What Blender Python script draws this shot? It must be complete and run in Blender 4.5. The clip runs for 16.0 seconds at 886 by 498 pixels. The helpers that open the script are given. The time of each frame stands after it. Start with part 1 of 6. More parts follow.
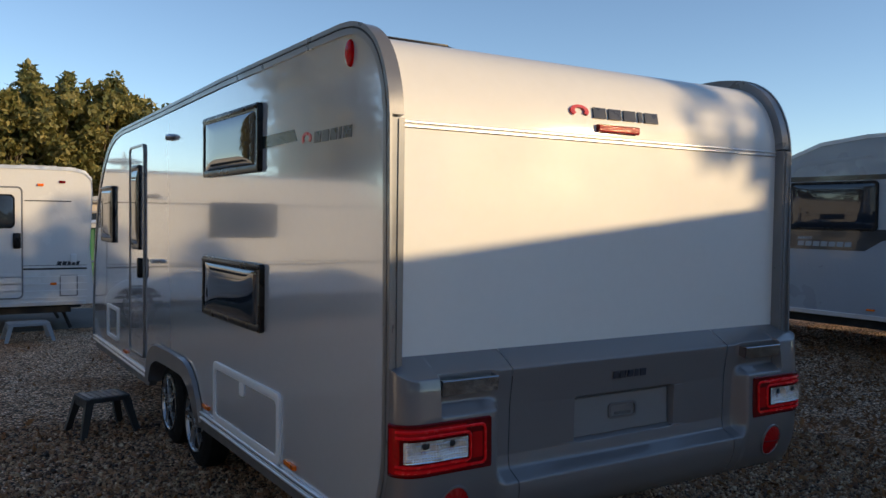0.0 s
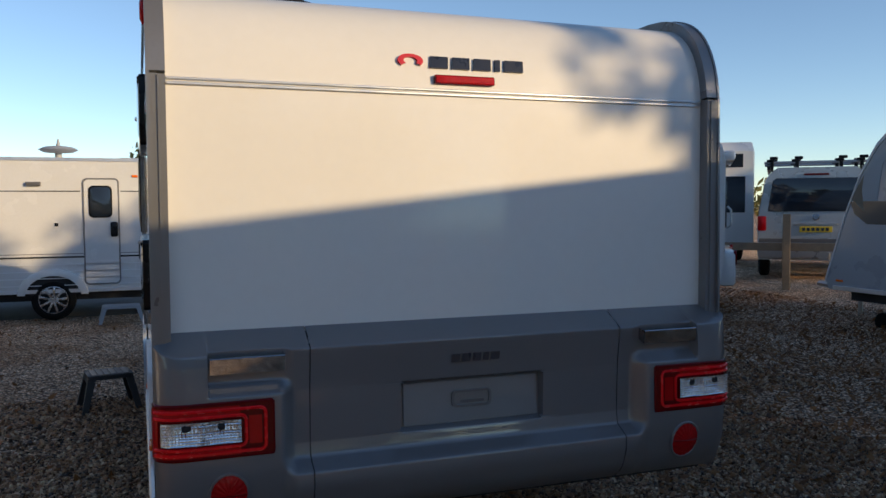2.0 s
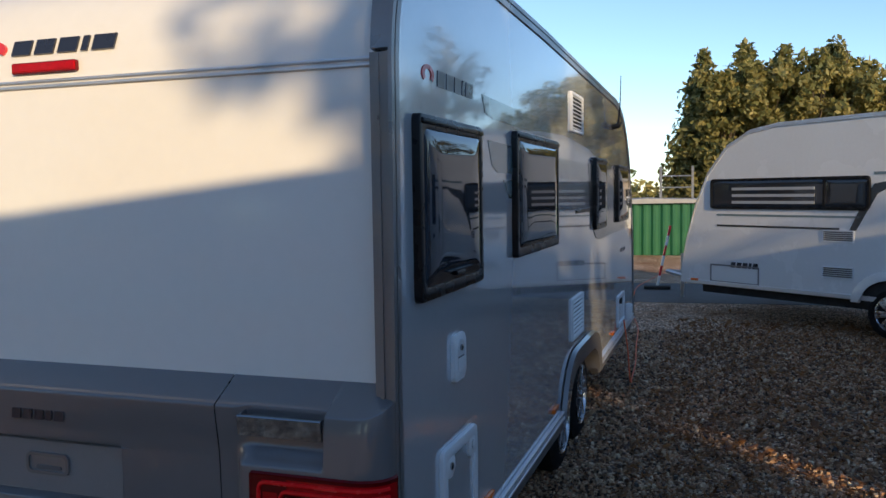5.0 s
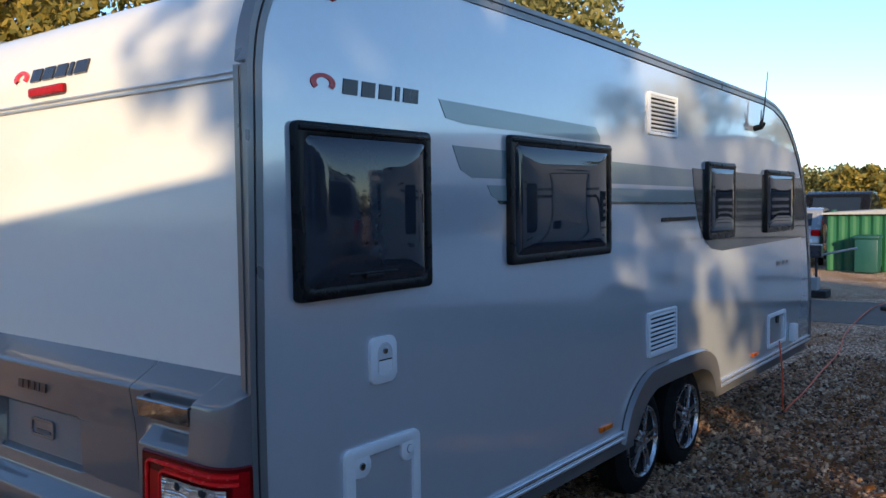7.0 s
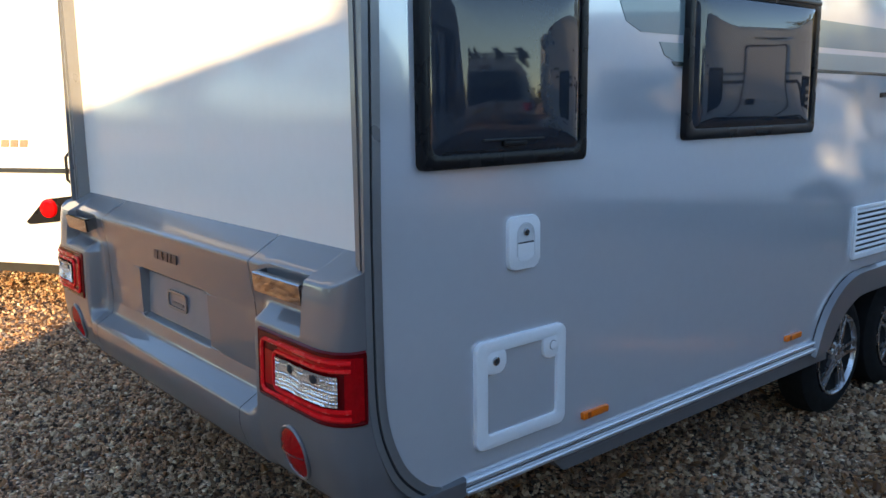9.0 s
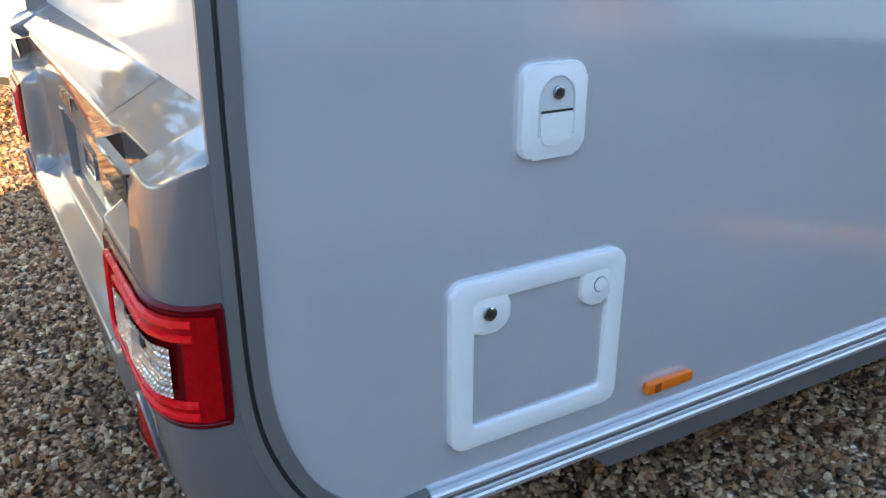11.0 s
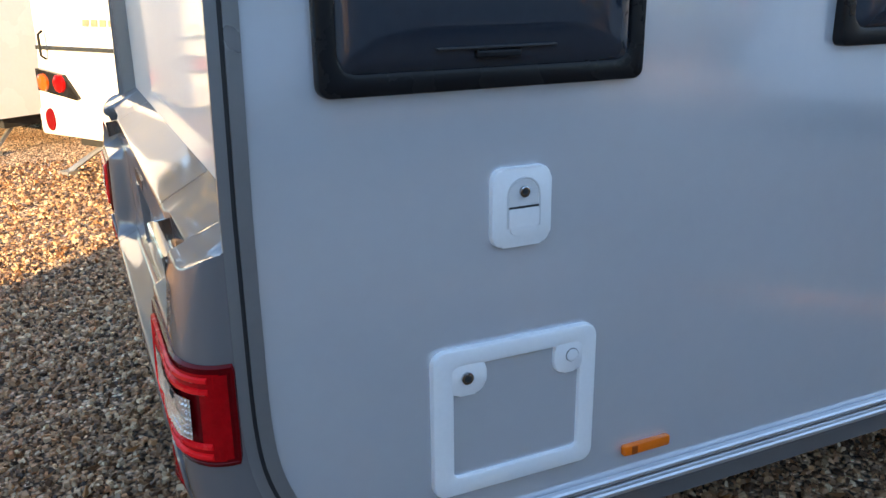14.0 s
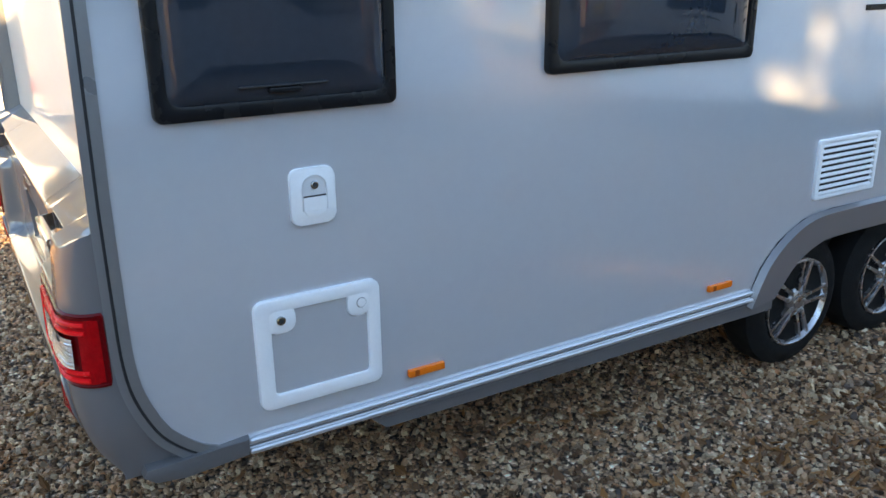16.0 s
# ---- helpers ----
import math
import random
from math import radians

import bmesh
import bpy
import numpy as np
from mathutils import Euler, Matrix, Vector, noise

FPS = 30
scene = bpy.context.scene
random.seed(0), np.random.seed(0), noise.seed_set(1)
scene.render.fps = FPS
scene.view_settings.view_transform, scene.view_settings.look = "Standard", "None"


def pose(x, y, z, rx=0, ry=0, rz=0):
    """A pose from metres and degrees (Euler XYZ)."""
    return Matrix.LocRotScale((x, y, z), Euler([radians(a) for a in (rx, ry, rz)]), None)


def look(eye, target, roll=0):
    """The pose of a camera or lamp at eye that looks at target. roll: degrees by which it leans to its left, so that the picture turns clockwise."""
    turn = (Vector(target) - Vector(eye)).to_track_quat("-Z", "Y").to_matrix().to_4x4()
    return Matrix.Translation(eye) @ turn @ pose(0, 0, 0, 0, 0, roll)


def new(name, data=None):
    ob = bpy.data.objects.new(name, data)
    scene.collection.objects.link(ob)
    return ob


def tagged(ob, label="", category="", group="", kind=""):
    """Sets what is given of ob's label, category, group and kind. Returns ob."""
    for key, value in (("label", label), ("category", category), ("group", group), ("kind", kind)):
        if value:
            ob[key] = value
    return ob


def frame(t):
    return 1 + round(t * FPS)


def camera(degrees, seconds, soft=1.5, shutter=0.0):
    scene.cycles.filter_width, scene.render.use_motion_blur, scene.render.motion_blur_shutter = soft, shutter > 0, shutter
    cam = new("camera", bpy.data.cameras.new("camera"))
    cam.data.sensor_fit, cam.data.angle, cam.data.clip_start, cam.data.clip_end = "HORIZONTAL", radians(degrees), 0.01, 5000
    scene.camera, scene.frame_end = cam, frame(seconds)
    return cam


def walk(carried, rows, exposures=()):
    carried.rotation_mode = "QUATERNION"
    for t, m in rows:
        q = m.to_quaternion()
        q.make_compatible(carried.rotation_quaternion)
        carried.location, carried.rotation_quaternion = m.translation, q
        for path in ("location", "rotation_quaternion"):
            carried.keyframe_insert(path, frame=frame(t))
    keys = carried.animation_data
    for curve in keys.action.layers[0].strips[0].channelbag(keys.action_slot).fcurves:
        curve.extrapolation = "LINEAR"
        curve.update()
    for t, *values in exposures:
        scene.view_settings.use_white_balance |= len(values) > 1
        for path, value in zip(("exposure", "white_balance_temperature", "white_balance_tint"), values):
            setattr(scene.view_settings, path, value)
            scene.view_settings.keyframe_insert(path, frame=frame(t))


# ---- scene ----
cam = camera(56.5, 16.0)
PATH = [
    (0, (-2.684, -2.769, 1.711), (-1.616, -1.08, 1.635), 0.8),
    (0.5, (-2.527, -2.882, 1.678), (-1.501, -1.167, 1.597), 0.6),
    (1, (-2.233, -3.063, 1.678), (-1.283, -1.305, 1.591), 0.2),
    (1.5, (-1.799, -3.099, 1.638), (-0.983, -1.276, 1.541), 0.0),
    (2, (-1.24, -3.104, 1.618), (-0.549, -1.23, 1.515), -0.3),
    (2.5, (-0.609, -3.038, 1.67), (-0.075, -1.115, 1.533), -0.3),
    (3, (-0.031, -2.926, 1.693), (0.247, -0.95, 1.552), -0.3),
    (3.5, (0.55, -2.823, 1.711), (0.567, -0.828, 1.567), -0.4),
    (5.8, (2.571, -1.736, 1.699), (1.566, -0.012, 1.576), -1.0),
    (6, (2.661, -1.663, 1.695), (1.565, 0.006, 1.577), -1.0),
    (6.5, (2.841, -1.532, 1.699), (1.65, 0.071, 1.58), -0.8),
    (7, (3.07, -1.585, 1.679), (1.855, 0.001, 1.57), -0.7),
    (7.5, (3.214, -1.646, 1.677), (1.981, -0.074, 1.569), -0.6),
    (8, (3.173, -1.6, 1.641), (1.888, -0.072, 1.525), -0.6),
    (8.5, (3.016, -1.417, 1.586), (1.549, -0.065, 1.438), -0.9),
    (9, (2.892, -1.226, 1.556), (1.385, 0.042, 1.21), -0.7),
    (9.5, (2.751, -0.948, 1.53), (1.238, 0.295, 1.12), -0.8),
    (10, (2.595, -0.692, 1.495), (1.037, 0.44, 0.955), -0.8),
    (10.2, (2.496, -0.606, 1.481), (0.936, 0.505, 0.905), -0.7),
    (12.3, (2.209, -0.137, 1.417), (0.547, 0.516, 0.516), -0.4),
    (12.5, (2.233, -0.133, 1.444), (0.547, 0.515, 0.583), -0.6),
    (13, (2.312, -0.149, 1.505), (0.576, 0.514, 0.764), -0.7),
    (13.5, (2.408, -0.194, 1.548), (0.651, 0.506, 0.897), -0.7),
    (14, (2.554, -0.27, 1.566), (0.818, 0.511, 0.951), -0.8),
    (14.5, (2.691, -0.276, 1.614), (0.988, 0.568, 0.991), -0.8),
    (15, (2.879, -0.235, 1.649), (1.18, 0.615, 1.022), -1.1),
    (15.5, (3.106, -0.281, 1.682), (1.412, 0.583, 1.064), -1.2),
    (16, (3.255, -0.317, 1.712), (1.627, 0.661, 1.085), -0.8),
]
EXPOSURES = [(0.0, 0.36, 6700, 10), (1.5, 0.34, 6700, 10), (2.0, 0.28, 6600, 10), (2.5, 0.44, 6600, 10), (3.5, 0.58, 6500, 10), (6.0, 0.72, 6300, 10), (7.5, 1.1, 6100, 10), (8.0, 1.13, 6300, 10), (8.5, 1.45, 6900, 10), (9.0, 1.85, 7300, 10), (9.5, 2.35, 7700, 10), (10.2, 2.52, 7900, 10), (12.3, 3.04, 8500, 10), (13.0, 2.34, 7900, 10), (14.5, 2.35, 7900, 10), (16.0, 2.7, 8600, 10)]
walk(cam, [(t, look(eye, target, roll)) for t, eye, target, roll in PATH], EXPOSURES)

# ---- world, sun ----
SUN_EL = 13.5
SUN_DIR = Vector((0.68, -0.733, 0.0)).normalized()      # level bearing towards the sun
world = bpy.data.worlds.new("sky")
scene.world = world
world.use_nodes = True
wn = world.node_tree.nodes
sky = wn.new("ShaderNodeTexSky")
sky.sky_type = "NISHITA"
sky.sun_disc = False
sky.sun_elevation = radians(SUN_EL)
sky.sun_rotation = math.atan2(SUN_DIR.x, SUN_DIR.y)
sky.altitude = 1500
sky.air_density, sky.dust_density, sky.ozone_density = 0.9, 0.0, 2.0
wn["Background"].inputs[1].default_value = 0.15
world.node_tree.links.new(sky.outputs[0], wn["Background"].inputs[0])
sun = new("sun", bpy.data.lights.new("sun", "SUN"))
sun.data.energy, sun.data.angle, sun.data.color = 3.3, radians(0.5), (1.0, 0.74, 0.42)
to_sun = (SUN_DIR * math.cos(radians(SUN_EL)) + Vector((0, 0, math.sin(radians(SUN_EL))))) * 40
sun.matrix_basis = look(to_sun, (0, 0, 0))


# ---- materials ----
def material(name, color, rough=0.5, metal=0.0, coat=0.0, vary=0.06, scale=6.0, bump=0.0, bump_scale=120.0, ior=1.5, spread=0.0, coat_ior=1.5):
    """A paint, plastic, metal or rubber with blotches and grain at two scales."""
    m = bpy.data.materials.new(name)
    m.use_nodes = True
    nt = m.node_tree
    b = nt.nodes["Principled BSDF"]
    b.inputs["Metallic"].default_value = metal
    b.inputs["IOR"].default_value = ior
    b.inputs["Coat Weight"].default_value = coat
    b.inputs["Coat Roughness"].default_value = 0.03
    b.inputs["Coat IOR"].default_value = coat_ior
    tc = nt.nodes.new("ShaderNodeTexCoord")
    n1 = nt.nodes.new("ShaderNodeTexNoise")
    n1.inputs["Scale"].default_value, n1.inputs["Detail"].default_value = scale, 5
    nt.links.new(tc.outputs["Object"], n1.inputs["Vector"])
    n2 = nt.nodes.new("ShaderNodeTexNoise")
    n2.inputs["Scale"].default_value, n2.inputs["Detail"].default_value = scale * 14, 3
    nt.links.new(tc.outputs["Object"], n2.inputs["Vector"])
    add = nt.nodes.new("ShaderNodeMath")
    add.operation = "ADD"
    nt.links.new(n1.outputs[0], add.inputs[0])
    nt.links.new(n2.outputs[0], add.inputs[1])
    ramp = nt.nodes.new("ShaderNodeMapRange")
    ramp.inputs["From Min"].default_value, ramp.inputs["From Max"].default_value = 0.6, 1.4
    ramp.inputs["To Min"].default_value, ramp.inputs["To Max"].default_value = 1 - vary, 1 + vary
    nt.links.new(add.outputs[0], ramp.inputs["Value"])
    mix = nt.nodes.new("ShaderNodeVectorMath")
    mix.operation = "SCALE"
    mix.inputs[0].default_value = color
    nt.links.new(ramp.outputs[0], mix.inputs["Scale"])
    last = mix.outputs[0]
    if spread:
        info = nt.nodes.new("ShaderNodeNewGeometry")
        hs = nt.nodes.new("ShaderNodeHueSaturation")
        mr = nt.nodes.new("ShaderNodeMapRange")
        mr.inputs["To Min"].default_value, mr.inputs["To Max"].default_value = 1 - spread, 1 + spread
        nt.links.new(info.outputs["Random Per Island"], mr.inputs["Value"])
        nt.links.new(mr.outputs[0], hs.inputs["Value"])
        nt.links.new(last, hs.inputs["Color"])
        last = hs.outputs[0]
    nt.links.new(last, b.inputs["Base Color"])
    rr = nt.nodes.new("ShaderNodeMapRange")
    rr.inputs["From Min"].default_value, rr.inputs["From Max"].default_value = 0.3, 0.7
    rr.inputs["To Min"].default_value, rr.inputs["To Max"].default_value = max(0.0, rough * 0.8), min(1.0, rough * 1.25)
    nt.links.new(n1.outputs[0], rr.inputs["Value"])
    nt.links.new(rr.outputs[0], b.inputs["Roughness"])
    if bump:
        n3 = nt.nodes.new("ShaderNodeTexNoise")
        n3.inputs["Scale"].default_value, n3.inputs["Detail"].default_value = bump_scale, 4
        nt.links.new(tc.outputs["Object"], n3.inputs["Vector"])
        bp = nt.nodes.new("ShaderNodeBump")
        bp.inputs["Strength"].default_value, bp.inputs["Distance"].default_value = bump, 0.01
        nt.links.new(n3.outputs[0], bp.inputs["Height"])
        nt.links.new(bp.outputs[0], b.inputs["Normal"])
    return m


M_SILVER = material("silver_side_paint", (0.6, 0.63, 0.67), 0.12, 0.36, 1.0, 0.02, 2.0, coat_ior=1.68)
M_WHITE = material("cream_white_gelcoat", (0.78, 0.765, 0.725), 0.5, 0, 0.6, 0.02, 1.5)
M_WHITE.node_tree.nodes["Principled BSDF"].inputs["Coat Roughness"].default_value = 0.07
M_BUMPER = material("grey_bumper_paint", (0.155, 0.15, 0.155), 0.34, 0.1, 1.0, 0.02, 1.2, coat_ior=1.55)
M_BUMPER.node_tree.nodes["Principled BSDF"].inputs["Coat Roughness"].default_value = 0.045
M_TRIM = material("grey_edge_trim", (0.215, 0.215, 0.22), 0.32, 0.4, 0.3, 0.04, 5.0)
M_ALU = material("brushed_aluminium", (0.74, 0.76, 0.79), 0.4, 0.85, 0, 0.05, 9.0)
M_CHROME = material("chrome", (0.42, 0.42, 0.43), 0.05, 1.0, 0, 0.02, 9.0)
M_RIM = material("alloy_rim_metal", (0.45, 0.455, 0.47), 0.26, 0.9, 0.3, 0.05, 12.0)
M_PLASTIC = material("white_plastic", (0.78, 0.79, 0.8), 0.35, 0, 0.0, 0.03, 7.0)
M_BLACK = material("black_window_surround", (0.008, 0.0085, 0.01), 0.28, 0, 0.0, 0.1, 8.0)
M_PANE = material("dark_tinted_acrylic", (0.018, 0.025, 0.036), 0.03, 0, 0.35, 0.1, 3.0, ior=1.5)
M_RUBBER = material("tyre_rubber", (0.011, 0.011, 0.011), 0.9, 0, 0, 0.15, 20.0, 0.3, 150)
M_RUBBER.node_tree.nodes["Principled BSDF"].inputs["Specular IOR Level"].default_value = 0.15
M_SEAL = material("black_rubber_seal", (0.02, 0.02, 0.022), 0.6, 0, 0, 0.1, 20.0)
M_RED = material("red_lamp_lens", (0.5, 0.003, 0.006), 0.12, 0, 0.1, 0.1, 30.0)
M_DKRED = material("dark_red_lamp_lens", (0.13, 0.001, 0.003), 0.1, 0, 0.1, 0.25, 40.0, 0.12, 160)
M_FOGRED = material("ridged_red_lens", (0.4, 0.002, 0.005), 0.15, 0, 0.1, 0.35, 45.0, 0.2, 120)
M_BRIGHTRED = material("bright_red_light_guide", (0.92, 0.012, 0.016), 0.25, 0, 0.15, 0.06, 30.0)
M_CLEAR = material("clear_faceted_lens", (0.72, 0.73, 0.75), 0.1, 0.8, 0.4, 0.15, 32.0)
for lens in (M_RED, M_DKRED, M_FOGRED, M_BRIGHTRED, M_BLACK):
    lens.node_tree.nodes["Principled BSDF"].inputs["Specular IOR Level"].default_value = 0.22
M_ORANGE = material("orange_marker_lens", (0.9, 0.17, 0.009), 0.15, 0, 0.3, 0.12, 40.0)
M_LOGORED = material("red_badge_print", (0.62, 0.035, 0.04), 0.3, 0, 0.3, 0.03, 20)
M_LOGODARK = material("dark_badge_print", (0.022, 0.026, 0.04), 0.3, 0.1, 0.3, 0.03, 20)
M_GREEN1 = material("pale_green_stripe", (0.25, 0.32, 0.33), 0.22, 0.15, 1.0, 0.02, 5)
M_GREEN2 = material("grey_green_stripe", (0.18, 0.245, 0.265), 0.22, 0.15, 1.0, 0.02, 5)
M_DKGREEN = material("dark_green_stripe", (0.03, 0.05, 0.05), 0.22, 0.1, 0.7, 0.02, 5)
M_DKPANEL = material("dark_grey_window_panel", (0.035, 0.042, 0.048), 0.2, 0.1, 0.7, 0.03, 4)
M_SKIRT = material("grey_skirt_plastic", (0.125, 0.122, 0.125), 0.42, 0.1, 0.2, 0.05, 8)
M_STOOL = material("dark_step_plastic", (0.035, 0.037, 0.04), 0.5, 0, 0, 0.12, 14, 0.2, 90)
M_GREYSTOOL = material("grey_step_plastic", (0.3, 0.33, 0.36), 0.5, 0, 0, 0.08, 14)
M_VANW = material("white_vehicle_paint", (0.74, 0.74, 0.73), 0.25, 0, 0.7, 0.03, 2.0)
M_VANGREY = material("silver_vehicle_paint", (0.4, 0.41, 0.42), 0.28, 0.4, 0.8, 0.04, 2.0)
M_GREYCAR = material("cool_grey_caravan_paint", (0.36, 0.39, 0.43), 0.3, 0.1, 0.7, 0.03, 2.0)
M_WOOD = material("weathered_timber", (0.26, 0.2, 0.14), 0.8, 0, 0, 0.3, 9, 0.6, 60)
M_SHED = material("green_shed_steel", (0.014, 0.115, 0.05), 0.45, 0.0, 0.2, 0.12, 2.5)
M_ROOFING = material("grey_roofing_felt", (0.36, 0.37, 0.38), 0.85, 0, 0, 0.15, 5, 0.3, 70)
M_BIN = material("teal_bin_plastic", (0.012, 0.075, 0.07), 0.45, 0, 0, 0.12, 8)
# white plastic darkened to paint the shade of the filler recess
M_SHADEWHITE = material("shaded_white_plastic", (0.6, 0.61, 0.62), 0.4, 0, 0, 0.03, 7)
M_PLATEGREY = material("pale_grey_plate", (0.205, 0.205, 0.215), 0.4, 0.1, 0.3, 0.05, 12)
M_AMBER = material("deep_amber_lens", (0.4, 0.07, 0.008), 0.15, 0, 0.5, 0.1, 30)
M_CABLE = material("orange_cable", (0.75, 0.12, 0.035), 0.5, 0, 0, 0.06, 30)
M_PLATE = material("yellow_plate", (0.75, 0.52, 0.03), 0.4, 0, 0, 0.05, 20)
M_STEEL = material("galvanised_steel", (0.45, 0.46, 0.47), 0.4, 0.8, 0, 0.12, 20)
M_DARK = material("dark_underbody", (0.02, 0.02, 0.021), 0.8, 0, 0, 0.2, 8, 0.3, 40)
M_BARK = material("bark", (0.11, 0.085, 0.06), 0.9, 0, 0, 0.35, 6, 0.9, 30)
M_DISH = material("grey_aerial_plastic", (0.4, 0.41, 0.42), 0.45, 0, 0, 0.06, 8)
M_BRICK = material("far_wall_render", (0.5, 0.45, 0.4), 0.85, 0, 0, 0.15, 3)


def leaf_material(name, a, b):
    m = bpy.data.materials.new(name)
    m.use_nodes = True
    nt = m.node_tree
    p = nt.nodes["Principled BSDF"]
    p.inputs["Roughness"].default_value = 0.6
    g = nt.nodes.new("ShaderNodeNewGeometry")
    r = nt.nodes.new("ShaderNodeValToRGB")
    r.color_ramp.elements[0].color, r.color_ramp.elements[1].color = (*a, 1), (*b, 1)
    nt.links.new(g.outputs["Random Per Island"], r.inputs[0])
    nt.links.new(r.outputs[0], p.inputs["Base Color"])
    tr = nt.nodes.new("ShaderNodeBsdfTranslucent")
    nt.links.new(r.outputs[0], tr.inputs[0])
    mx = nt.nodes.new("ShaderNodeMixShader")
    mx.inputs[0].default_value = 0.35
    nt.links.new(p.outputs[0], mx.inputs[1])
    nt.links.new(tr.outputs[0], mx.inputs[2])
    nt.links.new(mx.outputs[0], nt.nodes["Material Output"].inputs[0])
    return m


M_LEAF_OLIVE = leaf_material("olive_leaves", (0.11, 0.13, 0.04), (0.36, 0.3, 0.1))
M_LEAF_CONIFER = leaf_material("conifer_needles", (0.075, 0.1, 0.03), (0.3, 0.26, 0.09))
M_LEAF_WILLOW = leaf_material("thin_willow_leaves", (0.13, 0.13, 0.06), (0.27, 0.23, 0.12))
M_LEAF_YELLOW = leaf_material("yellowing_leaves", (0.1, 0.11, 0.025), (0.4, 0.28, 0.05))


def gravel_material():
    m = bpy.data.materials.new("gravel")
    m.use_nodes = True
    nt = m.node_tree
    p = nt.nodes["Principled BSDF"]
    p.inputs["Roughness"].default_value = 0.85
    tc = nt.nodes.new("ShaderNodeTexCoord")
    v = nt.nodes.new("ShaderNodeTexVoronoi")
    v.inputs["Scale"].default_value = 44
    nt.links.new(tc.outputs["Object"], v.inputs["Vector"])
    r = nt.nodes.new("ShaderNodeValToRGB")
    e = r.color_ramp.elements
    e[0].color, e[1].color = (0.095, 0.06, 0.042, 1), (0.75, 0.6, 0.45, 1)
    x = e.new(0.4)
    x.color = (0.34, 0.205, 0.125, 1)
    x = e.new(0.7)
    x.color = (0.54, 0.36, 0.23, 1)
    sep = nt.nodes.new("ShaderNodeSeparateColor")
    nt.links.new(v.outputs["Color"], sep.inputs[0])
    nt.links.new(sep.outputs[0], r.inputs[0])
    n = nt.nodes.new("ShaderNodeTexNoise")
    n.inputs["Scale"].default_value, n.inputs["Detail"].default_value = 0.9, 8
    nt.links.new(tc.outputs["Object"], n.inputs["Vector"])
    leaf = nt.nodes.new("ShaderNodeValToRGB")
    leaf.color_ramp.elements[0].position, leaf.color_ramp.elements[1].position = 0.46, 0.66
    leaf.color_ramp.elements[0].color, leaf.color_ramp.elements[1].color = (0, 0, 0, 1), (0.75, 0.75, 0.75, 1)
    nt.links.new(n.outputs[0], leaf.inputs[0])
    mx = nt.nodes.new("ShaderNodeMixRGB")
    mx.inputs[2].default_value = (0.24, 0.1, 0.03, 1)
    nt.links.new(leaf.outputs[0], mx.inputs[0])
    nt.links.new(r.outputs[0], mx.inputs[1])
    # stones lighter mid-cell, shade in the gaps painted into the colour
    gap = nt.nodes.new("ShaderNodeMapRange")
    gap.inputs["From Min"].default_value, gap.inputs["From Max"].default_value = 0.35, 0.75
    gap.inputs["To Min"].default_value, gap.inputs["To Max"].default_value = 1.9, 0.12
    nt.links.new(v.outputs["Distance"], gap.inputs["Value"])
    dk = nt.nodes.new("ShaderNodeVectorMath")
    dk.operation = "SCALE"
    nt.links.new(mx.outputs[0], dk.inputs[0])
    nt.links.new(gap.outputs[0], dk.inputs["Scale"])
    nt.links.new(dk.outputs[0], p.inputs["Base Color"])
    bp = nt.nodes.new("ShaderNodeBump")
    bp.inputs["Strength"].default_value, bp.inputs["Distance"].default_value = 1.0, 0.02
    inv = nt.nodes.new("ShaderNodeMath")
    inv.operation = "SUBTRACT"
    inv.inputs[0].default_value = 1
    nt.links.new(v.outputs["Distance"], inv.inputs[1])
    nt.links.new(inv.outputs[0], bp.inputs["Height"])
    nt.links.new(bp.outputs[0], p.inputs["Normal"])
    return m


def stone_material():
    m = bpy.data.materials.new("loose_stones")
    m.use_nodes = True
    nt = m.node_tree
    p = nt.nodes["Principled BSDF"]
    p.inputs["Roughness"].default_value = 0.5
    g = nt.nodes.new("ShaderNodeNewGeometry")
    r = nt.nodes.new("ShaderNodeValToRGB")
    e = r.color_ramp.elements
    e[0].color, e[1].color = (0.045, 0.028, 0.02, 1), (0.9, 0.71, 0.47, 1)
    for pos, c in ((0.24, (0.17, 0.082, 0.04, 1)), (0.44, (0.56, 0.31, 0.16, 1)), (0.58, (0.27, 0.175, 0.11, 1)), (0.74, (0.74, 0.52, 0.32, 1)), (0.86, (0.46, 0.2, 0.09, 1))):
        x = e.new(pos)
        x.color = c
    nt.links.new(g.outputs["Random Per Island"], r.inputs[0])
    n = nt.nodes.new("ShaderNodeTexNoise")
    n.inputs["Scale"].default_value = 90
    tc = nt.nodes.new("ShaderNodeTexCoord")
    nt.links.new(tc.outputs["Object"], n.inputs["Vector"])
    mx = nt.nodes.new("ShaderNodeMixRGB")
    mx.blend_type = "MULTIPLY"
    mx.inputs[0].default_value = 0.35
    nt.links.new(r.outputs[0], mx.inputs[1])
    nt.links.new(n.outputs[0], mx.inputs[2])
    nt.links.new(mx.outputs[0], p.inputs["Base Color"])
    return m


M_GRAVEL = gravel_material()
M_STONE = stone_material()
M_ROAD = material("worn_tarmac", (0.11, 0.105, 0.1), 0.85, 0, 0, 0.2, 1.5, 0.6, 90)
M_FALLEN = leaf_material("fallen_leaves", (0.12, 0.05, 0.02), (0.36, 0.16, 0.05))


